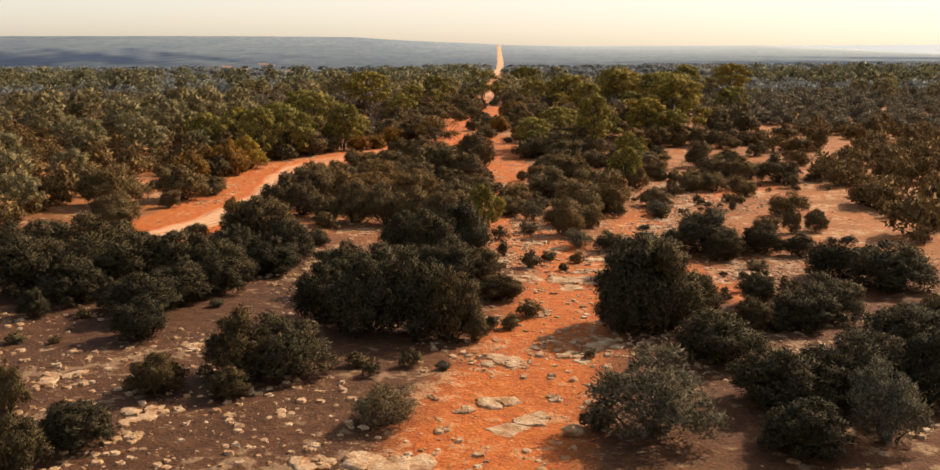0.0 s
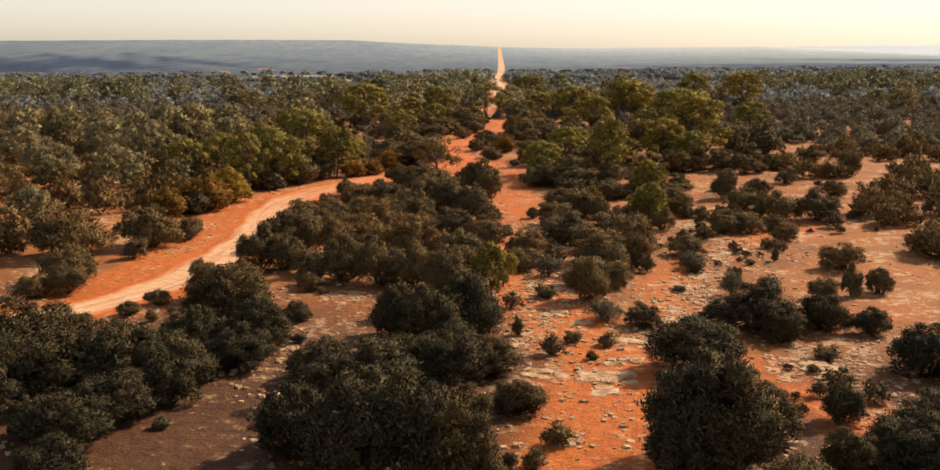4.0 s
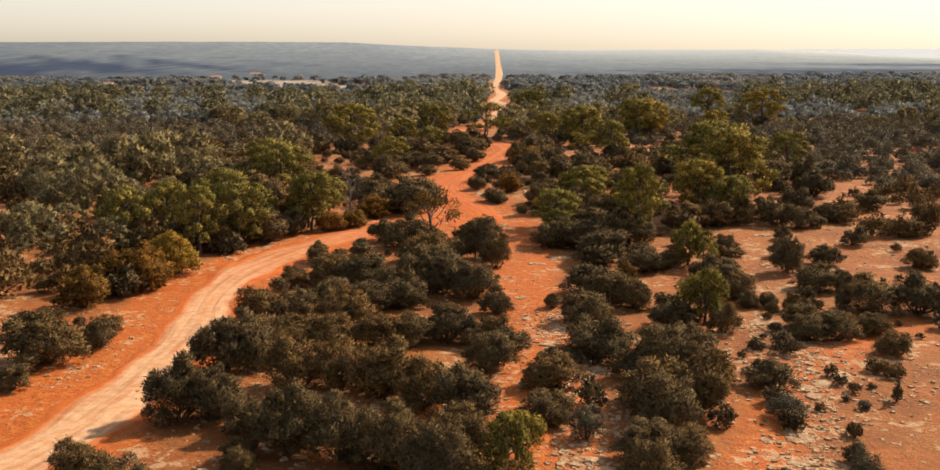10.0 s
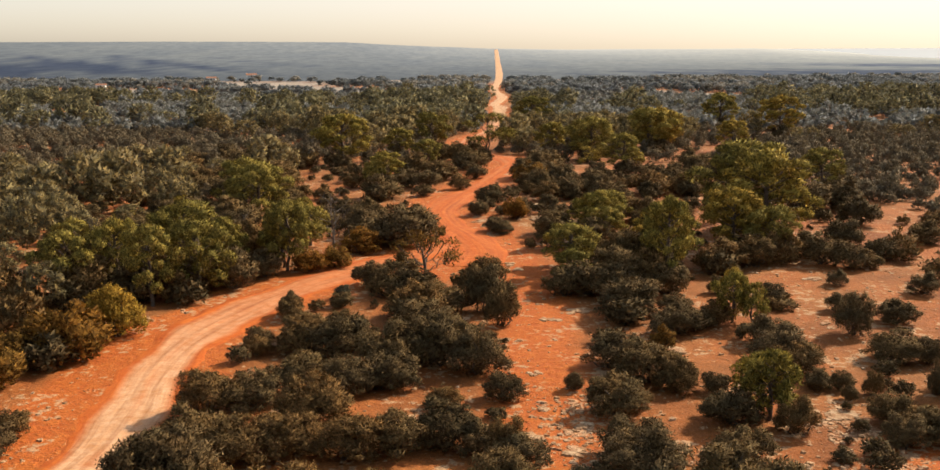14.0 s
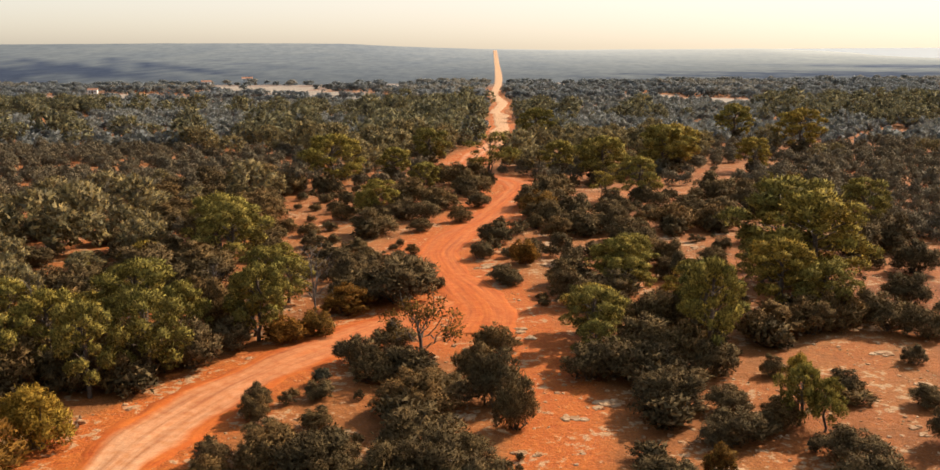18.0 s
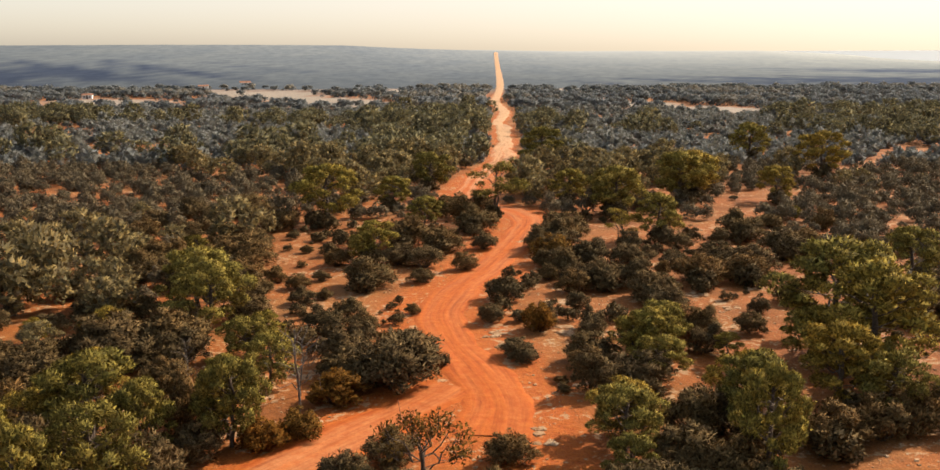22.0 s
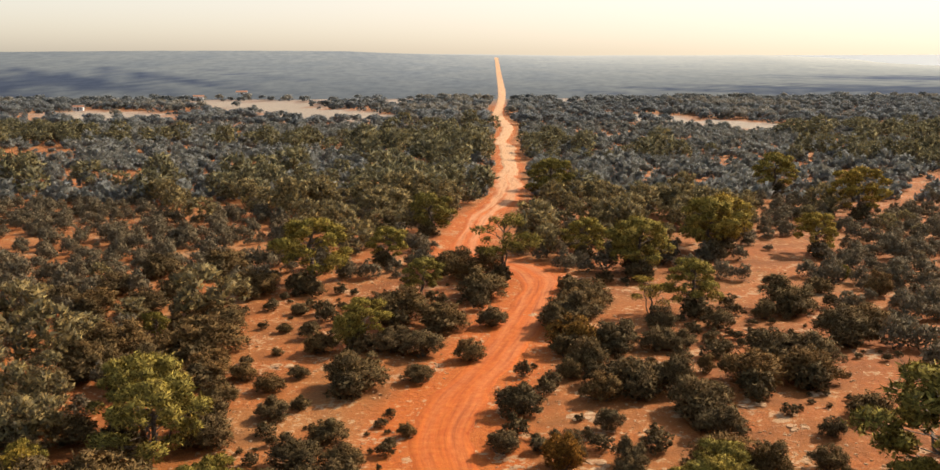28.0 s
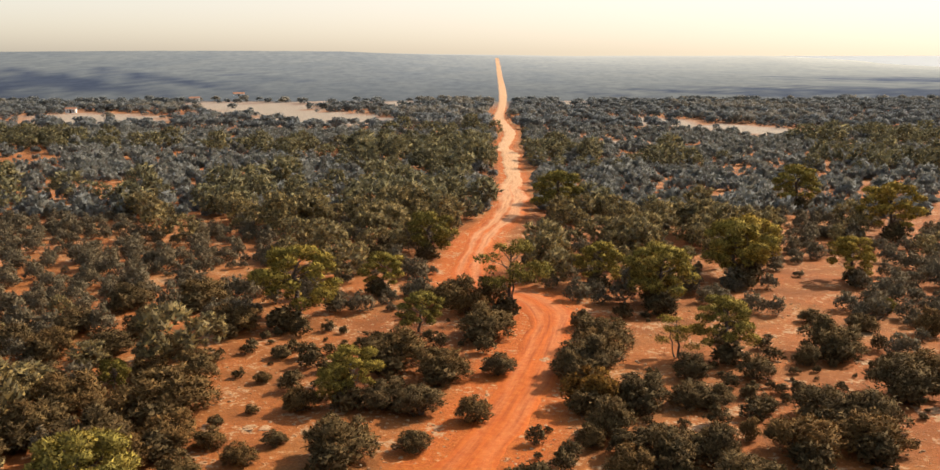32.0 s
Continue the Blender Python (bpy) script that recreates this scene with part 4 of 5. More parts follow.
plant("sage", 10.7, 94.4, 1.9, 1.2)
plant("juniper", 11.8, 94.7, 3.1, 1.7)
plant("golden", -19.3, 94.4, 3.7, 2.9)
plant("tuft", 16.8, 95.2, 0.5, 0.5)
plant("juniper", 30.4, 95.5, 2.6, 1.5)
plant("juniper", 13.0, 95.6, 1.9, 1.1)
plant("young", 16.0, 95.9, 1.9, 2.4)
plant("juniper", 24.3, 96.4, 2.8, 1.5)
plant("juniper", 14.1, 96.5, 2.3, 1.5)
plant("young", 15.1, 96.7, 2.4, 2.9)
plant("juniper", 2.0, 96.8, 2.3, 2.7)
plant("juniper", -7.2, 97.0, 1.8, 1.0)
plant("juniper", -10.3, 97.9, 1.7, 1.4)
plant("young", 15.5, 98.3, 1.7, 2.7)
plant("juniper", 9.3, 98.6, 4.4, 2.4)
plant("juniper", 12.3, 98.8, 2.4, 1.3)
plant("juniper", -2.8, 98.8, 4.4, 2.4)
plant("juniper", 22.1, 98.9, 2.1, 1.1)
plant("juniper", -10.4, 99.2, 1.6, 1.6)
plant("tuft", 18.6, 99.5, 2.3, 1.0)
plant("juniper", 1.3, 100.0, 3.1, 3.2)
# from 100 m on
plant("juniper", -1.4, 100.1, 3.5, 1.9)
plant("juniper", 18.6, 100.6, 2.1, 1.4)
plant("pine", -19.2, 100.7, 3.6, 4.9)
plant("juniper", -7.7, 100.9, 1.8, 1.0)
plant("tuft", -9.0, 101.1, 0.8, 0.5)
plant("juniper", -23.3, 101.6, 5.0, 3.6)
plant("juniper", -21.4, 102.5, 3.0, 2.1)
plant("juniper", 9.5, 102.8, 4.3, 2.5)
plant("juniper", 28.8, 102.9, 2.2, 1.4)
plant("tuft", -7.9, 103.0, 1.3, 1.0)
plant("juniper", 33.8, 127.0, 4.2, 2.8)
plant("juniper", 31.6, 133.4, 4.6, 3.2)
plant("juniper", 35.6, 136.6, 4.8, 3.4)
plant("pine", 36.8, 144.6, 5.6, 4.8)
plant("juniper", 29.2, 117.6, 3.6, 2.4)
plant("bare", -2.7, 105.2, 4.8, 4.5)
plant("juniper", -20.5, 101.9, 3.6, 2.6)
plant("juniper", -18.4, 102.0, 2.8, 2.2)
plant("juniper", -23.2, 105.4, 3.8, 2.8)
plant("juniper", -20.6, 106.6, 3.6, 3.0)
plant("juniper", -17.0, 106.0, 3.0, 2.4)
plant("pine", -24.4, 101.6, 4.2, 4.4)
plant("juniper", 0.4, 103.4, 3.0, 2.4)
plant("pine", -22.2, 103.4, 4.1, 4.8)
plant("pine", -17.1, 103.5, 4.7, 4.7)
plant("juniper", -3.4, 103.6, 3.4, 2.0)
plant("juniper", -5.0, 103.6, 3.4, 1.8)
plant("juniper", 15.9, 103.6, 1.5, 1.2)
plant("juniper", 12.9, 103.8, 3.1, 2.1)
plant("juniper", 6.3, 103.9, 3.1, 1.8)
plant("juniper", 7.7, 104.1, 3.8, 2.3)
plant("juniper", -17.8, 105.0, 4.2, 3.0)
plant("juniper", 24.3, 105.5, 1.6, 1.1)
plant("juniper", 11.6, 105.6, 3.9, 2.8)
plant("juniper", -15.6, 105.7, 3.9, 2.8)
plant("pine", 13.0, 105.8, 3.9, 5.8)
plant("juniper", -6.4, 106.1, 2.8, 1.9)
plant("pine", 6.9, 106.4, 2.7, 2.4)
plant("juniper", -21.1, 107.3, 4.0, 3.2)
plant("juniper", 10.0, 107.6, 4.0, 2.5)
plant("juniper", 33.7, 108.3, 2.3, 1.2)
plant("juniper", 36.6, 108.4, 2.8, 2.9)
plant("pine", -16.6, 108.4, 3.5, 4.1)
plant("juniper", 1.3, 108.8, 3.1, 1.7)
plant("juniper", -4.6, 108.8, 3.1, 1.7)
plant("juniper", -14.1, 108.8, 3.1, 2.2)
plant("pine", -12.8, 110.4, 3.9, 4.7)
plant("ochre", -11.2, 110.2, 2.9, 1.7)
plant("pine", 7.1, 109.8, 4.2, 3.5)
plant("pine", -22.6, 109.9, 3.9, 3.2)
plant("pine", -19.7, 110.2, 6.0, 4.9)
plant("juniper", 27.0, 110.3, 3.0, 2.0)
plant("juniper", 28.4, 110.5, 2.0, 1.2)
plant("juniper", 17.8, 110.7, 4.3, 2.3)
plant("pine", 14.2, 111.4, 4.6, 4.6)
plant("juniper", 20.4, 111.4, 3.6, 2.5)
plant("pine", -13.3, 111.4, 4.0, 3.6)
plant("ochre", -9.5, 111.6, 2.6, 1.7)
plant("juniper", 11.0, 111.6, 4.0, 2.8)
plant("juniper", 25.4, 111.7, 3.5, 2.4)
plant("pine", 7.3, 112.0, 3.7, 3.0)
snag(-27.0, 112.1, 3.5)
plant("pine", -28.6, 112.3, 3.7, 3.3)
plant("juniper", 22.8, 112.4, 3.6, 2.5)
plant("juniper", 12.6, 112.5, 3.4, 2.3)
plant("juniper", -16.0, 112.7, 3.7, 3.6)
plant("juniper", -25.4, 112.8, 4.1, 2.9)
plant("juniper", 30.6, 113.7, 2.9, 1.7)
plant("pine", 22.2, 114.0, 4.2, 3.7)
plant("pine", 14.3, 114.1, 4.2, 3.8)
plant("juniper", 25.3, 114.2, 2.9, 2.0)
snag(-10.2, 115.2, 4.9)
plant("pine", 20.1, 115.6, 5.3, 4.9)
plant("pine", -14.8, 116.4, 2.9, 2.9)
plant("pine", -21.9, 116.5, 3.6, 3.2)
plant("ochre", -8.4, 117.1, 3.7, 2.0)
plant("pine", 22.6, 117.4, 3.7, 3.3)
snag(-10.6, 118.0, 3.5)
snag(-17.2, 118.2, 2.6)
plant("juniper", -23.3, 118.3, 4.0, 2.2)
plant("tuft", 4.9, 118.7, 1.1, 0.6)
plant("juniper", 6.7, 118.7, 2.9, 2.8)
plant("juniper", 9.6, 119.2, 4.6, 2.5)
plant("juniper", -26.8, 119.3, 4.7, 2.5)
plant("juniper", 36.4, 119.3, 3.4, 1.8)
plant("juniper", -19.1, 119.5, 3.6, 2.1)
plant("pine", -12.7, 119.5, 3.6, 3.1)
plant("juniper", -5.2, 119.8, 6.3, 3.4)
plant("juniper", -7.4, 120.0, 3.4, 1.9)
# from 120 m on
plant("tuft", 4.9, 120.2, 1.0, 0.6)
plant("pine", 10.9, 120.5, 3.6, 2.9)
plant("juniper", -9.0, 121.0, 2.5, 1.6)
plant("pine", 23.9, 121.0, 8.3, 7.1)
plant("juniper", 6.6, 121.7, 2.8, 1.9)
plant("juniper", -22.3, 122.2, 3.8, 2.1)
plant("juniper", -30.4, 122.2, 3.8, 2.1)
plant("juniper", -28.0, 122.3, 4.3, 2.3)
snag(-18.5, 122.4, 2.2)
plant("tuft", -2.4, 123.2, 1.1, 0.9)
plant("juniper", -8.5, 123.6, 4.3, 2.3)
plant("juniper", -4.4, 123.7, 4.7, 2.5)
plant("pine", 11.1, 123.9, 4.4, 3.5)
plant("juniper", -6.5, 124.0, 3.2, 1.7)
plant("juniper", 2.8, 124.1, 2.2, 1.2)
plant("juniper", 7.1, 124.1, 4.0, 2.1)
plant("pine", 21.4, 124.2, 4.1, 3.6)
plant("pine", 9.8, 124.3, 3.4, 2.7)
plant("juniper", -19.5, 124.4, 4.4, 2.4)
plant("pine", -15.1, 124.5, 3.7, 3.0)
plant("juniper", -23.8, 124.8, 6.0, 3.2)
plant("pine", 16.1, 124.8, 2.0, 1.7)
plant("juniper", -26.6, 124.9, 3.3, 1.8)
plant("juniper", 2.4, 125.2, 2.7, 1.4)
plant("juniper", 15.2, 126.1, 3.0, 2.0)
plant("young", -14.5, 126.2, 3.5, 2.8)
plant("juniper", -21.1, 126.6, 6.1, 3.3)
plant("pine", 23.7, 126.6, 9.0, 7.3)
plant("young", -25.1, 126.7, 3.6, 2.9)
plant("pine", 12.4, 127.4, 3.9, 3.1)
plant("juniper", -12.4, 128.2, 2.6, 1.4)
plant("young", -30.8, 128.5, 2.1, 1.7)
plant("juniper", 7.7, 129.3, 2.0, 1.6)
plant("juniper", 15.5, 129.5, 3.0, 2.4)
plant("juniper", -8.3, 129.5, 2.5, 1.4)
plant("young", -26.2, 129.9, 2.6, 2.1)
plant("juniper", 12.8, 130.5, 4.4, 2.4)
plant("juniper", 19.3, 130.8, 2.5, 1.6)
plant("juniper", 15.9, 130.9, 2.2, 1.8)
plant("juniper", 8.0, 131.0, 2.3, 1.8)
plant("ochre", 4.2, 131.1, 2.7, 2.2)
plant("juniper", -8.4, 131.2, 2.7, 1.7)
plant("juniper", -30.9, 131.4, 2.7, 1.5)
plant("pine", -19.9, 131.5, 6.4, 5.2)
plant("juniper", -11.3, 131.5, 3.6, 2.0)
plant("juniper", -27.2, 131.6, 3.3, 1.8)
plant("juniper", -35.5, 131.6, 3.3, 1.8)
plant("juniper", 4.9, 131.9, 1.8, 1.9)
plant("juniper", 0.8, 133.2, 2.3, 1.6)
plant("tuft", 3.0, 133.5, 1.6, 1.0)
plant("juniper", -17.3, 134.9, 3.8, 2.2)
plant("juniper", -9.9, 135.2, 2.9, 1.6)
plant("juniper", -25.7, 135.4, 3.4, 1.9)
plant("juniper", 21.3, 135.7, 1.9, 1.3)
plant("juniper", 14.4, 135.8, 3.9, 2.2)
plant("pine", -21.7, 136.1, 6.4, 5.2)
plant("juniper", -5.1, 136.2, 1.5, 0.9)
plant("juniper", -29.2, 136.4, 4.4, 2.4)
plant("juniper", 7.5, 136.6, 2.2, 1.5)
plant("juniper", -17.9, 137.8, 3.4, 2.2)
plant("juniper", 24.8, 138.7, 3.5, 1.9)
plant("juniper", -14.2, 139.5, 2.6, 1.4)
plant("juniper", 2.1, 139.7, 3.8, 2.1)
plant("juniper", 14.0, 139.8, 4.6, 2.5)
# from 140 m on
plant("tuft", -12.7, 141.3, 1.8, 1.0)
plant("juniper", -18.4, 141.7, 3.1, 2.0)
plant("juniper", -33.6, 142.0, 3.7, 2.2)
plant("juniper", 7.8, 142.2, 3.2, 2.1)
plant("juniper", 13.4, 143.6, 3.2, 2.6)
plant("juniper", 10.7, 144.0, 4.3, 2.5)
plant("juniper", -22.1, 144.4, 3.8, 2.1)
plant("juniper", -31.3, 144.5, 3.8, 2.1)
plant("juniper", -41.0, 144.5, 3.8, 2.1)
plant("juniper", -15.5, 144.7, 2.6, 1.4)
plant("juniper", 19.0, 145.4, 5.2, 2.8)
plant("juniper", -9.4, 145.5, 5.2, 2.8)
plant("juniper", 13.5, 145.6, 2.6, 1.7)
plant("juniper", 8.0, 145.6, 2.6, 1.7)
plant("juniper", 10.2, 145.9, 3.5, 1.9)
plant("juniper", 23.3, 146.3, 5.0, 2.7)
plant("juniper", -25.2, 146.3, 5.3, 2.8)
plant("juniper", -5.0, 146.6, 2.7, 1.4)
plant("juniper", 6.1, 146.9, 2.2, 1.6)
plant("juniper", -20.5, 147.0, 4.4, 2.4)
plant("juniper", -38.9, 147.1, 3.9, 2.1)
plant("juniper", -18.0, 147.3, 2.3, 1.4)
plant("juniper", 16.2, 147.6, 1.6, 1.5)
plant("juniper", -14.0, 147.7, 1.8, 1.0)
plant("juniper", 7.5, 148.6, 3.5, 2.8)
plant("juniper", -29.8, 149.0, 5.0, 2.7)
plant("juniper", 24.8, 150.1, 5.1, 2.8)
plant("tuft", -18.6, 151.1, 1.2, 0.8)
plant("juniper", -25.0, 151.1, 5.2, 2.8)
plant("juniper", 22.1, 151.1, 5.2, 2.8)
plant("juniper", -1.3, 151.6, 2.9, 1.8)
plant("juniper", 6.4, 152.7, 2.9, 1.9)
plant("juniper", 18.9, 152.9, 2.0, 1.3)
plant("juniper", -5.0, 153.0, 3.9, 2.2)
plant("tuft", -16.6, 153.3, 1.2, 0.7)
plant("juniper", -22.5, 153.6, 7.3, 3.6)
plant("juniper", 15.5, 153.8, 3.0, 1.6)
plant("juniper", -13.4, 153.8, 3.0, 1.9)
plant("juniper", 13.8, 153.9, 3.5, 1.9)
plant("juniper", -7.6, 154.1, 4.0, 2.2)
plant("juniper", 10.5, 154.2, 4.5, 2.4)
plant("ochre", 7.1, 154.3, 4.3, 2.9)
plant("juniper", -29.6, 154.4, 5.5, 2.9)
plant("pine", -11.0, 154.5, 2.9, 2.9)
plant("juniper", 18.3, 155.7, 1.5, 1.0)
plant("pine", -9.8, 155.9, 4.7, 3.8)
plant("juniper", 29.6, 156.7, 5.1, 3.1)
plant("juniper", -33.7, 157.8, 4.7, 2.5)
plant("young", -28.0, 158.2, 2.7, 2.2)
plant("juniper", 6.4, 158.9, 3.7, 2.5)
plant("juniper", -17.2, 159.7, 1.6, 0.9)
plant("juniper", -14.9, 159.7, 1.6, 1.0)
# from 160 m on
plant("young", -28.6, 160.1, 2.2, 1.8)
plant("juniper", 20.2, 160.1, 3.2, 2.1)
plant("juniper", 15.2, 160.1, 3.2, 2.1)
plant("juniper", -26.0, 160.3, 3.8, 2.0)
plant("juniper", -22.3, 160.3, 3.8, 2.5)
plant("juniper", 33.0, 160.3, 4.3, 2.5)
plant("juniper", -3.6, 160.6, 4.9, 2.6)
plant("juniper", 7.5, 161.4, 5.8, 3.1)
plant("juniper", 0.6, 161.5, 3.0, 1.9)
plant("juniper", 25.1, 163.4, 2.3, 1.8)
plant("juniper", -7.5, 163.9, 6.2, 3.3)
plant("juniper", 8.9, 165.0, 5.1, 2.8)
plant("tall", 15.4, 165.6, 3.9, 3.3)
plant("juniper", -17.0, 165.7, 2.0, 1.1)
plant("pine", 19.3, 165.8, 5.3, 4.8)
plant("juniper", -26.0, 166.3, 4.1, 2.2)
plant("juniper", -35.9, 166.4, 4.7, 2.5)
plant("juniper", -31.5, 166.4, 4.7, 2.5)
plant("juniper", 28.2, 166.7, 5.8, 3.1)
plant("juniper", -39.6, 167.9, 4.2, 2.3)
plant("juniper", 9.5, 168.1, 5.7, 3.1)
plant("juniper", -0.2, 171.8, 5.6, 3.0)
plant("pine", -6.1, 172.7, 4.2, 3.6)
plant("juniper", 39.2, 172.8, 3.2, 2.6)
plant("juniper", -36.7, 173.3, 4.4, 2.4)
plant("juniper", -30.3, 173.3, 4.4, 2.4)
plant("juniper", -22.8, 173.5, 5.1, 2.7)
plant("juniper", 33.7, 173.9, 3.2, 1.7)
plant("juniper", 8.5, 174.7, 2.3, 1.8)
plant("juniper", 29.9, 176.8, 2.6, 1.4)
plant("pine", -17.6, 177.4, 8.3, 6.7)
plant("juniper", -1.8, 179.5, 4.1, 2.7)
plant("young", 38.3, 179.6, 1.7, 1.7)
# from 180 m on
plant("juniper", -4.2, 181.9, 4.2, 2.8)
plant("juniper", -34.9, 182.1, 4.9, 2.6)
plant("juniper", -27.9, 182.3, 5.6, 3.0)
plant("juniper", 0.4, 183.4, 4.0, 2.8)
plant("juniper", -2.4, 186.4, 3.4, 2.4)
plant("tall", 2.2, 180.8, 6.4, 6.5)
plant("pine", 17.3, 183.0, 7.6, 6.1)
plant("pine", 17.2, 186.5, 6.7, 5.4)
plant("pine", -10.8, 189.0, 5.0, 4.1)
plant("pine", 12.3, 191.9, 5.8, 4.7)
plant("pine", 40.6, 194.8, 5.9, 4.8)
plant("pine", 28.0, 195.0, 8.3, 6.8)
plant("pine", 29.9, 198.3, 8.1, 6.6)
# from 200 m on
plant("juniper", 8.6, 202.0, 5.0, 3.4)
plant("juniper", -12.3, 205.7, 5.2, 2.8)
plant("pine", -6.6, 208.9, 6.7, 5.4)
# from 220 m on
plant("pine", 55.8, 221.7, 9.0, 7.3)
# from 240 m on
plant("pine", 12.2, 244.0, 8.6, 7.0)
plant("pine", 52.7, 250.4, 8.9, 7.2)

# ---- the scrub beyond, too many plants to count ----
def strew(name, label, spots, forms, mat, turn=True):
    """Joins copies of simple forms at spots (x, y, wide, high) into one object."""
    V, F, n = [], [], 0
    rng = np.random.default_rng(len(spots))
    which, ang = rng.integers(0, len(forms), len(spots)), rng.random(len(spots)) * 6.283
    zs = height(spots[:, 0], spots[:, 1])
    for k, (v, f) in enumerate(forms):
        m = which == k
        if not m.any():
            continue
        S, c, s = spots[m], np.cos(ang[m])[:, None], np.sin(ang[m])[:, None]
        W = np.stack(((v[:, 0] * c - v[:, 1] * s) * S[:, 2:3] + S[:, :1], (v[:, 0] * s + v[:, 1] * c) * S[:, 2:3] + S[:, 1:2], v[:, 2] * S[:, 3:4] + zs[m][:, None]), -1)
        if v.shape[1] == 6:
            N = np.stack((v[:, 3] * c - v[:, 4] * s, v[:, 3] * s + v[:, 4] * c, np.broadcast_to(v[:, 5], (len(S), len(v)))), -1)
            V.append(np.concatenate((W, N), -1).reshape(-1, 6))
        else:
            V.append(W.reshape(-1, 3))
        F.append((f[None] + (np.arange(len(S)) * len(v))[:, None, None] + n).reshape(-1, 3))
        n += W.shape[0] * W.shape[1]
    return tagged(new(name, mesh(name, np.concatenate(V), np.concatenate(F), mat)), label, "scrub", kind="stuff")


# low growth between the bushes
BARE = [(-5.6, 56.5, 3.6, 6.5), (-13.0, 53.5, 2.5, 2.5)]
rng = np.random.default_rng(5)
LOW = []
for k in range(3800):
    x, y = -24 + 58 * rng.random(), 34 + 145 * rng.random()
    if not listed_zone(np.array([x]), np.array([y]))[0] or near(ROAD_SIDE, x, y)[0] < 3.2 or near(ROAD_MAIN, x, y)[0] < 3.0 or near(TRAIL, x, y)[0] < 1.6:
        continue
    cover = math.sin(x * 0.31 + 1) * math.sin(y * 0.23) + math.sin(x * 0.13 - y * 0.17)
    if cover < ((-0.35 if x > 6 else 0.0) if y > 125 else 0.3) or near(VERGE, x, y)[0] < 2.0 or inside(BARE, x, y) > 0 or any(math.hypot(x - q[0], y - q[1]) < 0.55 * q[2] + 0.5 for q in PLANTED):
        continue
    w = 0.5 + (2.0 if y > 125 else 1.1) * rng.random() ** 2
    LOW.append((x, y, w, w * (0.5 + 0.3 * rng.random())))
    PLANTED.append((x, y, w))
# bushes under the pines
for x, y, w in [q for q in PLANTED if q[2] > 4.2 and q[1] > 85]:
    for k in range(2):
        a = 2.4 * len(PLANTED)
        px, py = x + 0.42 * w * math.cos(a), y + 0.42 * w * math.sin(a)
        if near(ROAD_SIDE, px, py)[0] > 3.4 and near(ROAD_MAIN, px, py)[0] > 3.4 and near(TRAIL, px, py)[0] > 2.4:
            LOW.append((px, py, 1.8 + 0.25 * w, 1.2 + 0.15 * w))
strew("low_growth", "low dark scrub between the bushes and under the pines", np.array(LOW), [shape_bush(190 + s, 760, 0.12, 0.06, 9, 0.5, 0.6)[0] for s in range(5)], LEAF_JUNIPER)


def scatter(rng, y0, y1, gap, gaps):
    """Spots spread over the visible fan between y0 and y1, with open patches."""
    x1 = 18 + 0.58 * y1
    gx, gy = np.meshgrid(np.arange(-x1, x1, gap), np.arange(y0, y1, gap))
    x = (gx + (rng.random(gx.shape) - 0.5) * gap * 1.3).ravel()
    y = (gy + (rng.random(gx.shape) - 0.5) * gap * 1.3).ravel()
    open_ = np.sin(x * 0.11 + 0.6) * np.sin(y * 0.083 + 1.1) + 0.6 * np.sin(x * 0.29 - y * 0.21) + 0.5 * np.sin(x * 0.05 + y * 0.37)
    open_ = np.where((y > 370) & (y < 455) & (x > -260) & (x < -88), -1.0, open_)
    ok = (np.abs(x) < 18 + 0.56 * y) & ~listed_zone(x, y) & ((inside(CLEARINGS, x, y) < 0.0) | (rng.random(len(x)) < np.where(y > 360, 0.025, 0.09))) & (open_ < gaps)
    ok &= (near(ROAD_MAIN, x, y) > np.interp(y, (180, 230, 420, 700), (3.6, 4.0, 4.6, 6.5))) & (near(VERGE, x, y) > 3.0) & (near(ROAD_SIDE, x, y) > 4.0)
    for back in (8, 16, 24):
        ok &= (y < 150) | (y > 450) | (near(ROAD_MAIN, x, y + back) > 4.2)
    x, y = x[ok], y[ok]
    P = np.array(PLANTED)
    free = np.ones(len(x), bool)
    for px, py, w in P:
        free &= np.hypot(x - px, y - py) > w * 0.5
    return x[free], y[free]


def low_bush(seed, sprays_, long, wide):
    return shape_bush(seed, sprays_, long, wide, 9, 0.6, 0.7)[0]


def far_bush(seed):
    """A rough clump for the distance, with a broken surface."""
    rng = np.random.default_rng(seed)
    return sprays(rng, [(0, 0, 0.45, 0.42, 0.42, 0.45), (0.2, 0.1, 0.6, 0.25, 0.25, 0.3), (-0.2, 0.05, 0.5, 0.28, 0.28, 0.3)], 110, 0.22, 0.19, 0.3, 0.2, 0.8)


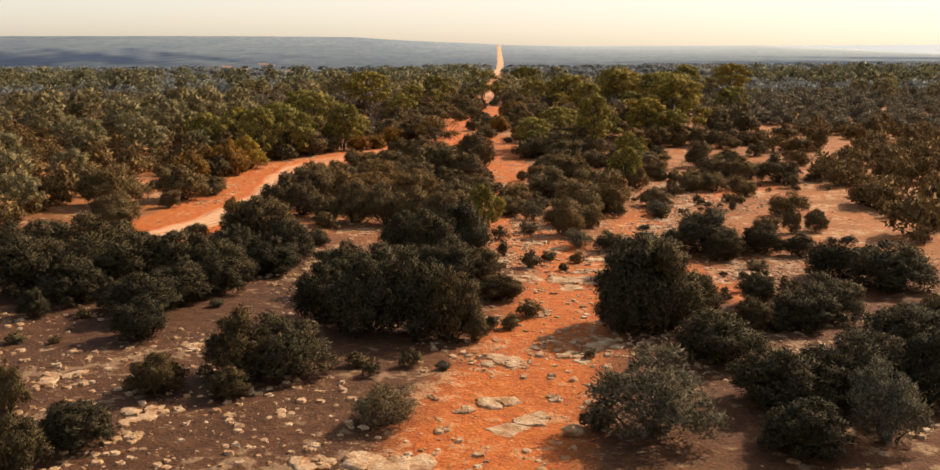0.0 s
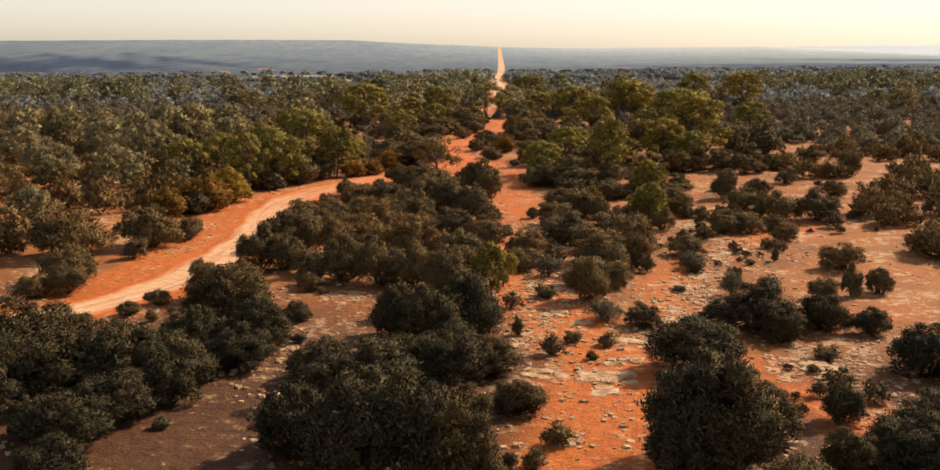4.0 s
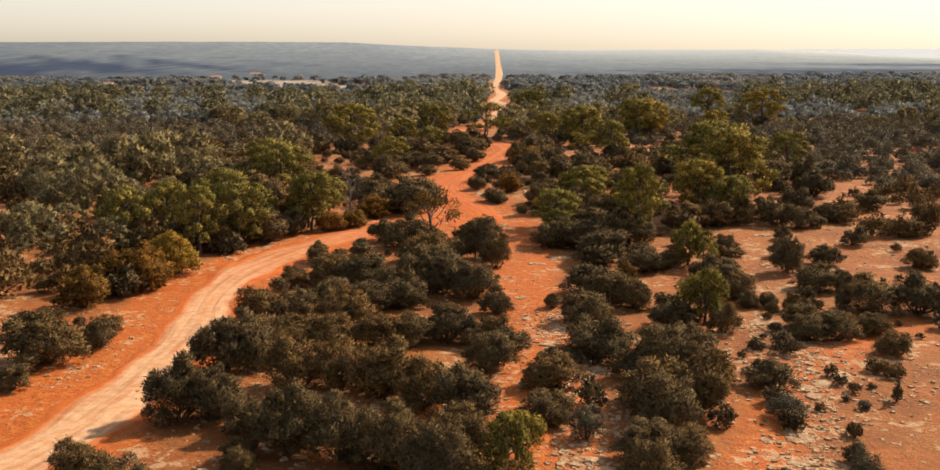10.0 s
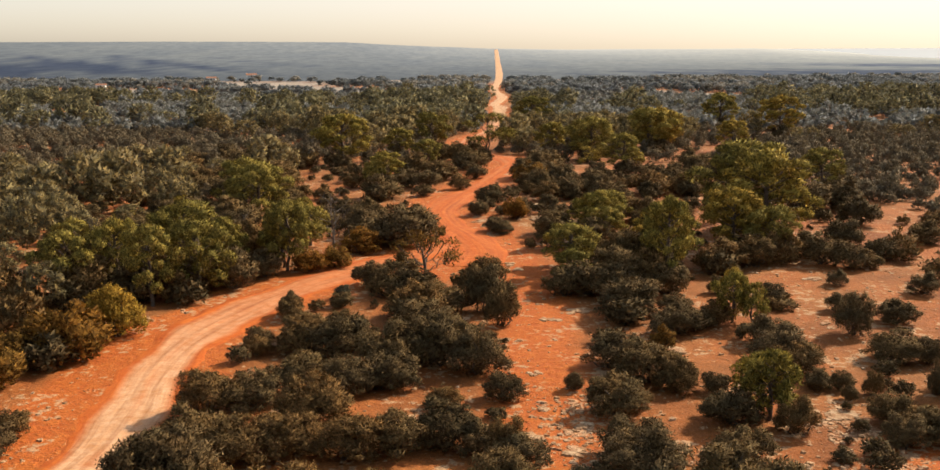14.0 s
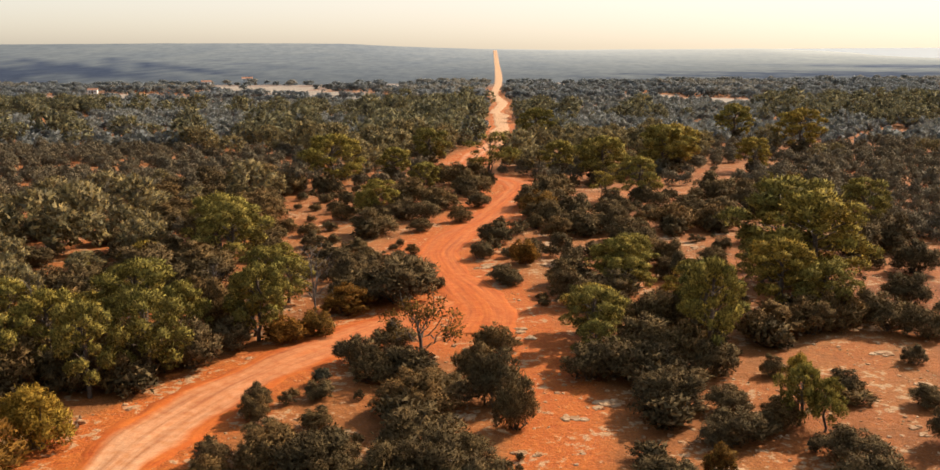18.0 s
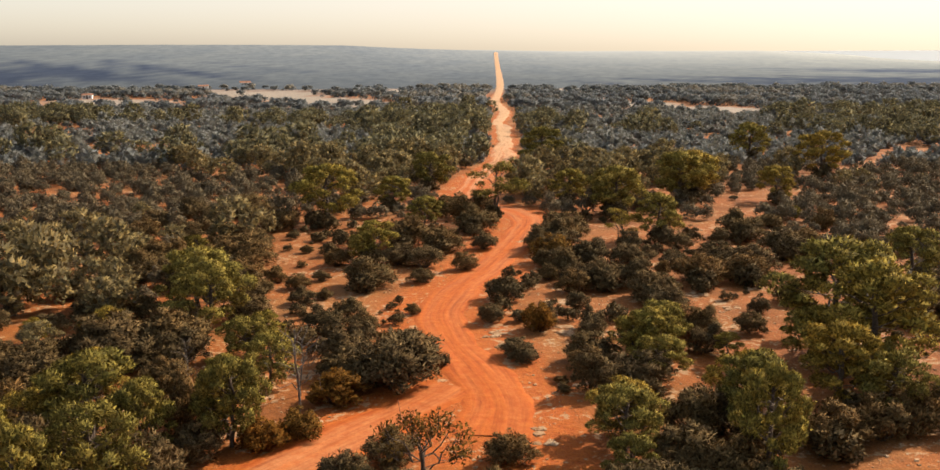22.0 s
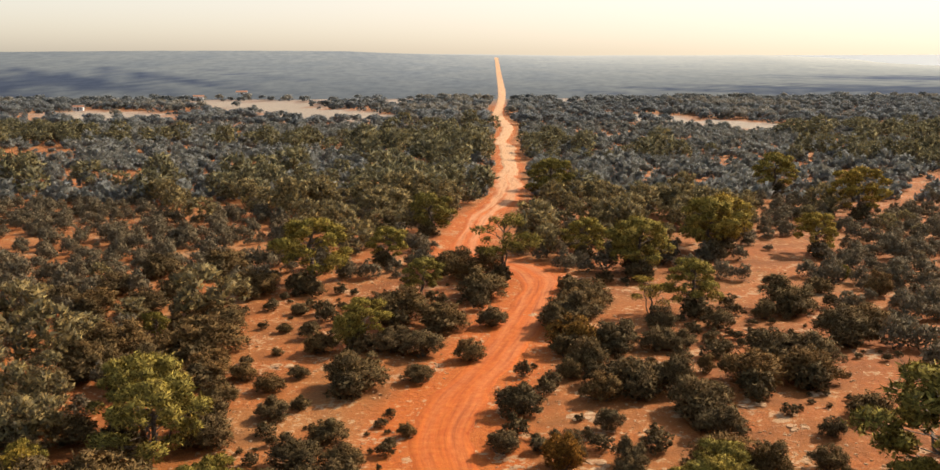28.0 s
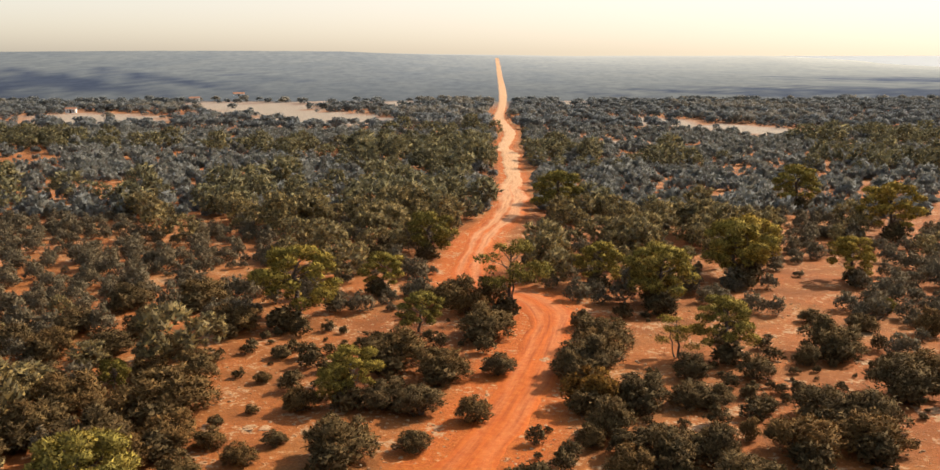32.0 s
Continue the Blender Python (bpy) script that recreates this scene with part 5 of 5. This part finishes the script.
rng = np.random.default_rng(7)
for name, y0, y1, gap, gaps, forms_j, forms_p in (
    ("near_scrub", 35, 130, 2.6, 0.82, [low_bush(200 + s, 1100, 0.11, 0.045) for s in range(6)], [shape_pine(220 + s, 2600, 0.55, 0.068)[0] for s in range(4)]),
    ("inner_scrub", 130, 240, 2.6, 0.86, [low_bush(210 + s, 900, 0.100, 0.050) for s in range(6)], [shape_pine(230 + s, 900, 0.6, 0.11)[0] for s in range(4)]),
    ("middle_scrub", 240, 460, 3.3, 0.78, [low_bush(240 + s, 170, 0.23, 0.17) for s in range(5)], [shape_pine(260 + s, 330, 0.7, 0.16)[0] for s in range(3)]),
    ("far_scrub", 460, 700, 5.0, 0.9, [far_bush(280 + s) for s in range(4)], [far_bush(290 + s) for s in range(3)]),
):
    x, y = scatter(rng, y0, y1, gap, gaps)
    tall = (0.3 * np.sin(x * 0.043 + 2) + 0.3 * np.sin(y * 0.06 + x * 0.02) + rng.random(len(x))) > np.where((y < 130) & (x < -16), 0.85, np.where((y > 130) & (y < 400), 0.92, np.where(y < 520, 1.25, 1.02)))
    w = gap * (0.48 + 0.92 * rng.random(len(x)) ** 1.4)
    h = w * (0.62 + 0.3 * rng.random(len(x))) * np.interp(y, (240, 500, 800), (1.0, 0.85, 0.6))
    S = np.c_[x, y, w, h]
    # from 130 m on the leaf colour holds the haze
    strew(name, "dense dark green-brown juniper scrub with gaps of soil", S[~tall], forms_j, LEAF_JUNIPER if y0 < 100 else LEAF_SCRUB if y0 < 200 else LEAF_HAZED)
    T = S[tall]
    T[:, 2] = gap * (1.0 + (0.3 if y0 > 400 else 0.9 if y0 < 100 else 1.3) * rng.random(len(T)) ** 1.5)
    T[:, 3] = T[:, 2] * (0.75 + 0.3 * rng.random(len(T))) * np.interp(T[:, 1], (300, 800), (1.0, 0.6))
    strew(name.replace("scrub", "pines"), "yellow-green pine crowns standing out of the scrub", T, forms_p, LEAF_CROWNS if y0 < 400 else LEAF_HAZED)


# ---- stones ----
def shape_stone(seed, flat, plain=False):
    """A chipped angular stone: points and triangles, 1 wide."""
    rng = np.random.default_rng(seed)
    bm = bmesh.new()
    bmesh.ops.create_icosphere(bm, subdivisions=1, radius=0.5)
    if plain:
        bm.clear()
        bmesh.ops.create_cone(bm, segments=6, radius1=0.5, radius2=0.3, depth=0.8)
        bmesh.ops.contextual_create(bm, geom=[v for v in bm.verts if v.co.z > 0])
        bmesh.ops.triangulate(bm, faces=bm.faces[:])
    V = np.array([v.co for v in bm.verts])
    bm.verts.index_update()
    F = np.array([[v.index for v in f.verts] for f in bm.faces])
    bm.free()
    V *= 0.6 + 0.7 * rng.random((len(V), 1))
    V[:, 2] *= flat
    return V, F


def open_soil(rng, n, x0, x1, y0, y1):
    x, y = x0 + (x1 - x0) * rng.random(n), y0 + (y1 - y0) * rng.random(n)
    patch = np.sin(x * 0.7 + 1) * np.sin(y * 0.53) + np.sin(x * 0.23 + y * 0.31) + rng.random(n) * 1.2
    ok = (patch > 0.25) & (near(ROAD_MAIN, x, y) > 2.4) & (near(ROAD_SIDE, x, y) > 2.6)
    return x[ok], y[ok]


rng = np.random.default_rng(11)
stones = [shape_stone(300 + s, 0.20 + 0.05 * s, True) for s in range(8)]
sx, sy = open_soil(rng, 27000, -24, 34, 60, 185)
nx, ny = open_soil(rng, 26000, -18, 22, 24, 78)
sx, sy = np.r_[sx, nx], np.r_[sy, ny]
sw = 0.05 + 0.36 * rng.random(len(sx)) ** 4.5
for band in ROCKY:
    k = rng.integers(0, len(band), 45 * len(band))
    off = rng.normal(size=(len(k), 2)) * 1.0
    sx, sy, sw = np.r_[sx, band[k, 0] + off[:, 0]], np.r_[sy, band[k, 1] + off[:, 1]], np.r_[sw, 0.06 + 0.36 * rng.random(len(k)) ** 3]
ob = strew("loose_stones", "loose pale limestone rubble strewn over red soil", np.c_[sx, sy, sw, sw], stones, STONE)
ob["category"] = "stones"


def slab_mesh(seed):
    """A flat weathered limestone plate with a broken outline, 1 wide."""
    rng = np.random.default_rng(seed)
    k = 12
    t = np.arange(k) * 2 * math.pi / k + rng.random(k) * 0.3
    r = 0.55 + 0.45 * rng.random(k)
    ring = np.c_[np.cos(t) * r * 0.55, np.sin(t) * r * 0.55]
    V, F = [], []
    for s, z in ((1.08, -0.6), (1.0, 0.5), (0.88, 0.9), (0.4, 1.0)):
        zz = z + (rng.random(k) - 0.5) * (0.5 if z > 0 else 0)
        V.append(np.c_[ring * s * (1 + 0.06 * rng.normal(size=(k, 1))), zz])
    V = np.concatenate(V + [np.array([[0, 0, 1.0]])])
    for j in range(3):
        for q in range(k):
            a, b = j * k + q, j * k + (q + 1) % k
            F += [(a, b, b + k), (a, b + k, a + k)]
    F += [(3 * k + q, 3 * k + (q + 1) % k, 4 * k) for q in range(k)]
    return mesh("slab", V, F, STONE)


SLABS = [slab_mesh(400 + s) for s in range(9)]
BOULDER = mesh("boulder", *shape_stone(320, 0.6), STONE)


def outcrop(x, y, wide, deep):
    """Broken plates of limestone that show through the soil together."""
    i = count["outcrop"] = count.get("outcrop", 0) + 1
    rng = np.random.default_rng(500 + i)
    root = new("limestone_outcrop")
    root.matrix_basis = pose(x, y, float(height(x, y)), 0, 0, rng.random() * 20 - 10)
    tagged(root, "flat broken pale limestone plates bedded in red soil", "rock", "limestone outcrops")
    for k in range(4 + i % 5):
        px, py = (rng.random(2) - 0.5) * (wide * 0.8, deep * 0.8)
        w = wide * (0.22 + 0.3 * rng.random()) + 0.08
        d = min(deep, w * 1.3) * (0.5 + 0.4 * rng.random()) + 0.05
        m = Matrix.LocRotScale((px, py, 0.005), Euler((rng.normal() * 0.05, rng.normal() * 0.05, rng.normal() * 0.6)), (w, d, 0.03 + 0.05 * rng.random()))
        part("slab", SLABS[(i + k) % 9], root).matrix_basis = m


def boulder(x, y, wide):
    ob = new("boulder", BOULDER)
    ob.matrix_basis = Matrix.LocRotScale((x, y, float(height(x, y)) + wide * 0.12), Euler((0.1, 0.1, 0.4)), (wide, wide * 0.8, wide * 0.8))
    tagged(ob, "pale rounded limestone boulder beside a dry bush", "rock")


def stone_pile(x, y, wide, n):
    """A heap of picked limestone beside the track."""
    rng = np.random.default_rng(n)
    root = new("stone_pile")
    root.matrix_basis = pose(x, y, float(height(x, y)))
    tagged(root, "heap of loose pale stones beside the earth track", "stones")
    for k in range(n):
        r, t = wide / 2 * math.sqrt(rng.random()), 6.283 * rng.random()
        s = 0.18 + 0.25 * rng.random()
        m = Matrix.LocRotScale((r * math.cos(t), r * math.sin(t), 0.05 + 0.28 * (1 - 2 * r / wide) * rng.random()), Euler(rng.random(3) * 3), (s, s, s * 0.8))
        part("stone", PEBBLES[k % 4], root).matrix_basis = m


PEBBLES = [mesh("stone", *shape_stone(330 + s, 0.7), STONE) for s in range(4)]
stone_pile(-19.2, 97.1, 2.2, 34)

outcrop(2.5, 31.5, 2.06, 1.46)
outcrop(2.0, 32.9, 1.33, 0.94)
outcrop(-0.8, 28.8, 2.56, 1.25)
outcrop(-2.5, 28.8, 0.99, 0.84)
outcrop(-11.5, 34.8, 1.07, 1.06)
outcrop(-10.6, 35.2, 0.65, 0.84)
outcrop(-7.7, 32.0, 1.30, 1.22)
outcrop(-7.5, 30.5, 0.69, 0.68)
outcrop(2.2, 36.8, 1.22, 1.34)
outcrop(5.5, 48.3, 2.60, 2.80)
outcrop(0.5, 30.9, 0.53, 0.49)
boulder(3.9, 30.6, 0.70)
outcrop(4.4, 37.4, 1.16, 1.27)
outcrop(-8.1, 38.2, 1.00, 1.60)
outcrop(3.6, 33.3, 0.41, 0.49)
outcrop(0.2, 33.3, 0.24, 0.38)
outcrop(-2.7, 29.8, 0.33, 0.52)
outcrop(1.2, 32.4, 0.82, 0.64)
outcrop(3.8, 42.5, 0.67, 0.99)
outcrop(5.7, 38.5, 1.20, 1.08)
outcrop(-5.0, 33.9, 0.69, 0.63)
outcrop(13.7, 48.2, 1.55, 1.55)
outcrop(7.7, 53.1, 2.31, 2.77)
outcrop(3.4, 49.3, 1.69, 1.59)
outcrop(5.8, 48.7, 2.39, 1.11)
outcrop(4.0, 64.0, 1.22, 1.44)
outcrop(10.2, 54.0, 1.21, 1.41)
outcrop(2.4, 52.6, 0.91, 0.85)
outcrop(9.7, 56.4, 1.38, 1.19)
outcrop(-6.4, 52.0, 1.14, 1.26)
outcrop(14.4, 49.8, 2.84, 1.67)
outcrop(5.6, 56.5, 0.92, 0.78)
outcrop(4.5, 58.0, 1.20, 0.98)
outcrop(6.5, 50.8, 1.57, 0.97)
outcrop(9.7, 58.8, 1.22, 1.03)
outcrop(16.1, 72.9, 2.30, 3.69)
outcrop(16.0, 60.0, 0.90, 0.97)
outcrop(13.7, 52.4, 0.62, 0.78)
outcrop(5.3, 73.1, 0.99, 1.27)
outcrop(4.2, 63.5, 1.25, 1.03)
outcrop(15.1, 71.4, 1.53, 2.17)
outcrop(12.6, 66.0, 1.34, 0.89)
outcrop(16.8, 75.6, 1.40, 1.39)
outcrop(11.6, 65.7, 0.66, 0.76)
outcrop(6.3, 73.9, 0.98, 0.93)
outcrop(5.1, 67.9, 0.94, 0.82)
outcrop(12.1, 63.7, 1.25, 0.79)
outcrop(4.4, 78.2, 1.19, 0.92)
outcrop(3.0, 79.8, 0.92, 0.78)
outcrop(2.6, 80.0, 1.35, 0.91)
outcrop(4.9, 81.1, 0.89, 0.60)
outcrop(6.6, 100.1, 1.59, 1.02)
outcrop(6.1, 84.7, 0.81, 0.57)
outcrop(3.3, 83.2, 0.78, 0.66)
outcrop(16.0, 82.4, 1.53, 1.08)
outcrop(16.6, 79.1, 0.71, 0.70)
outcrop(20.3, 95.6, 0.87, 1.38)
outcrop(3.3, 88.0, 0.75, 0.65)
outcrop(11.0, 91.8, 1.87, 1.16)
outcrop(6.9, 100.2, 1.49, 0.93)
outcrop(2.4, 93.9, 1.30, 0.59)
outcrop(-0.5, 98.3, 1.43, 0.57)
outcrop(5.0, 98.2, 1.43, 0.71)
outcrop(23.2, 107.2, 1.36, 0.86)
outcrop(23.3, 102.1, 0.93, 0.73)
outcrop(3.1, 112.5, 1.49, 1.20)
outcrop(1.5, 127.4, 1.39, 1.83)
outcrop(0.8, 130.2, 1.70, 1.87)
outcrop(3.3, 111.2, 1.24, 0.72)
outcrop(6.8, 130.1, 2.55, 1.61)
outcrop(6.4, 120.0, 1.45, 1.18)
outcrop(1.7, 111.2, 1.24, 0.72)
outcrop(25.3, 119.8, 1.45, 1.06)
outcrop(1.3, 130.9, 1.37, 1.52)
outcrop(6.5, 138.5, 2.55, 1.68)
outcrop(6.5, 131.4, 1.91, 1.36)
outcrop(9.6, 130.3, 1.50, 1.32)
outcrop(19.7, 137.1, 1.67, 1.19)
outcrop(-15.7, 150.5, 1.99, 1.32)
outcrop(17.8, 141.2, 1.76, 1.32)
outcrop(23.3, 143.3, 1.82, 1.14)
outcrop(4.3, 165.1, 1.46, 1.14)
outcrop(-21.5, 152.9, 1.65, 0.86)
outcrop(-13.7, 174.1, 2.16, 1.41)
outcrop(13.3, 149.7, 2.36, 0.95)
outcrop(22.6, 159.2, 1.80, 1.02)
outcrop(-22.5, 149.7, 1.57, 0.78)
outcrop(30.4, 164.2, 1.92, 1.19)


# ---- far buildings ----
def shed(x, y, wide, z):
    """A small whitewashed building with a low pitched roof, a door and two windows."""
    root = new("small_house")
    root.matrix_basis = pose(x, y, z, 0, 0, 12)
    tagged(root, "small white building far off among the scrub", "house", "far houses")
    w, d, h, r = wide / 2, wide * 0.35, wide * 0.42, wide * 0.58
    part("wall", mesh("wall", [(-w, -d, -1), (w, -d, -1), (w, d, -1), (-w, d, -1), (-w, -d, h), (w, -d, h), (w, d, h), (-w, d, h)], [(0, 1, 5, 4), (1, 2, 6, 5), (2, 3, 7, 6), (3, 0, 4, 7)], WHITEWASH), root)
    o = wide * 0.05
    part("roof", mesh("roof", [(-w - o, -d - o, h), (w + o, -d - o, h), (w + o, d + o, h), (-w - o, d + o, h), (-w - o, 0, r), (w + o, 0, r)], [(0, 1, 5), (0, 5, 4), (2, 3, 4), (2, 4, 5), (0, 4, 3), (1, 2, 5), (0, 3, 2), (0, 2, 1)], ROOF), root)
    for name, cx, cz, s in (("door", 0, 0.42, 0.10), ("window", -0.55, 0.55, 0.08), ("window", 0.55, 0.55, 0.08)):
        a, c, q, t = cx * w, cz * h, s * wide, s * wide * (2 if name == "door" else 1)
        part(name, mesh(name, [(a - q, -d - 0.05, c - t), (a + q, -d - 0.05, c - t), (a + q, -d - 0.05, c + t), (a - q, -d - 0.05, c + t)], [(0, 1, 2, 3)], BARK), root)


WHITEWASH, ROOF = mat_bark("whitewash", (0.66, 0.63, 0.58), (0.80, 0.78, 0.74)), mat_bark("roof_tiles", (0.22, 0.10, 0.06), (0.34, 0.17, 0.10))
for x, y, wide in ((-158, 745, 7), (-172, 690, 6), (-205, 585, 5)):
    shed(x, y, wide, float(height(x, y)))
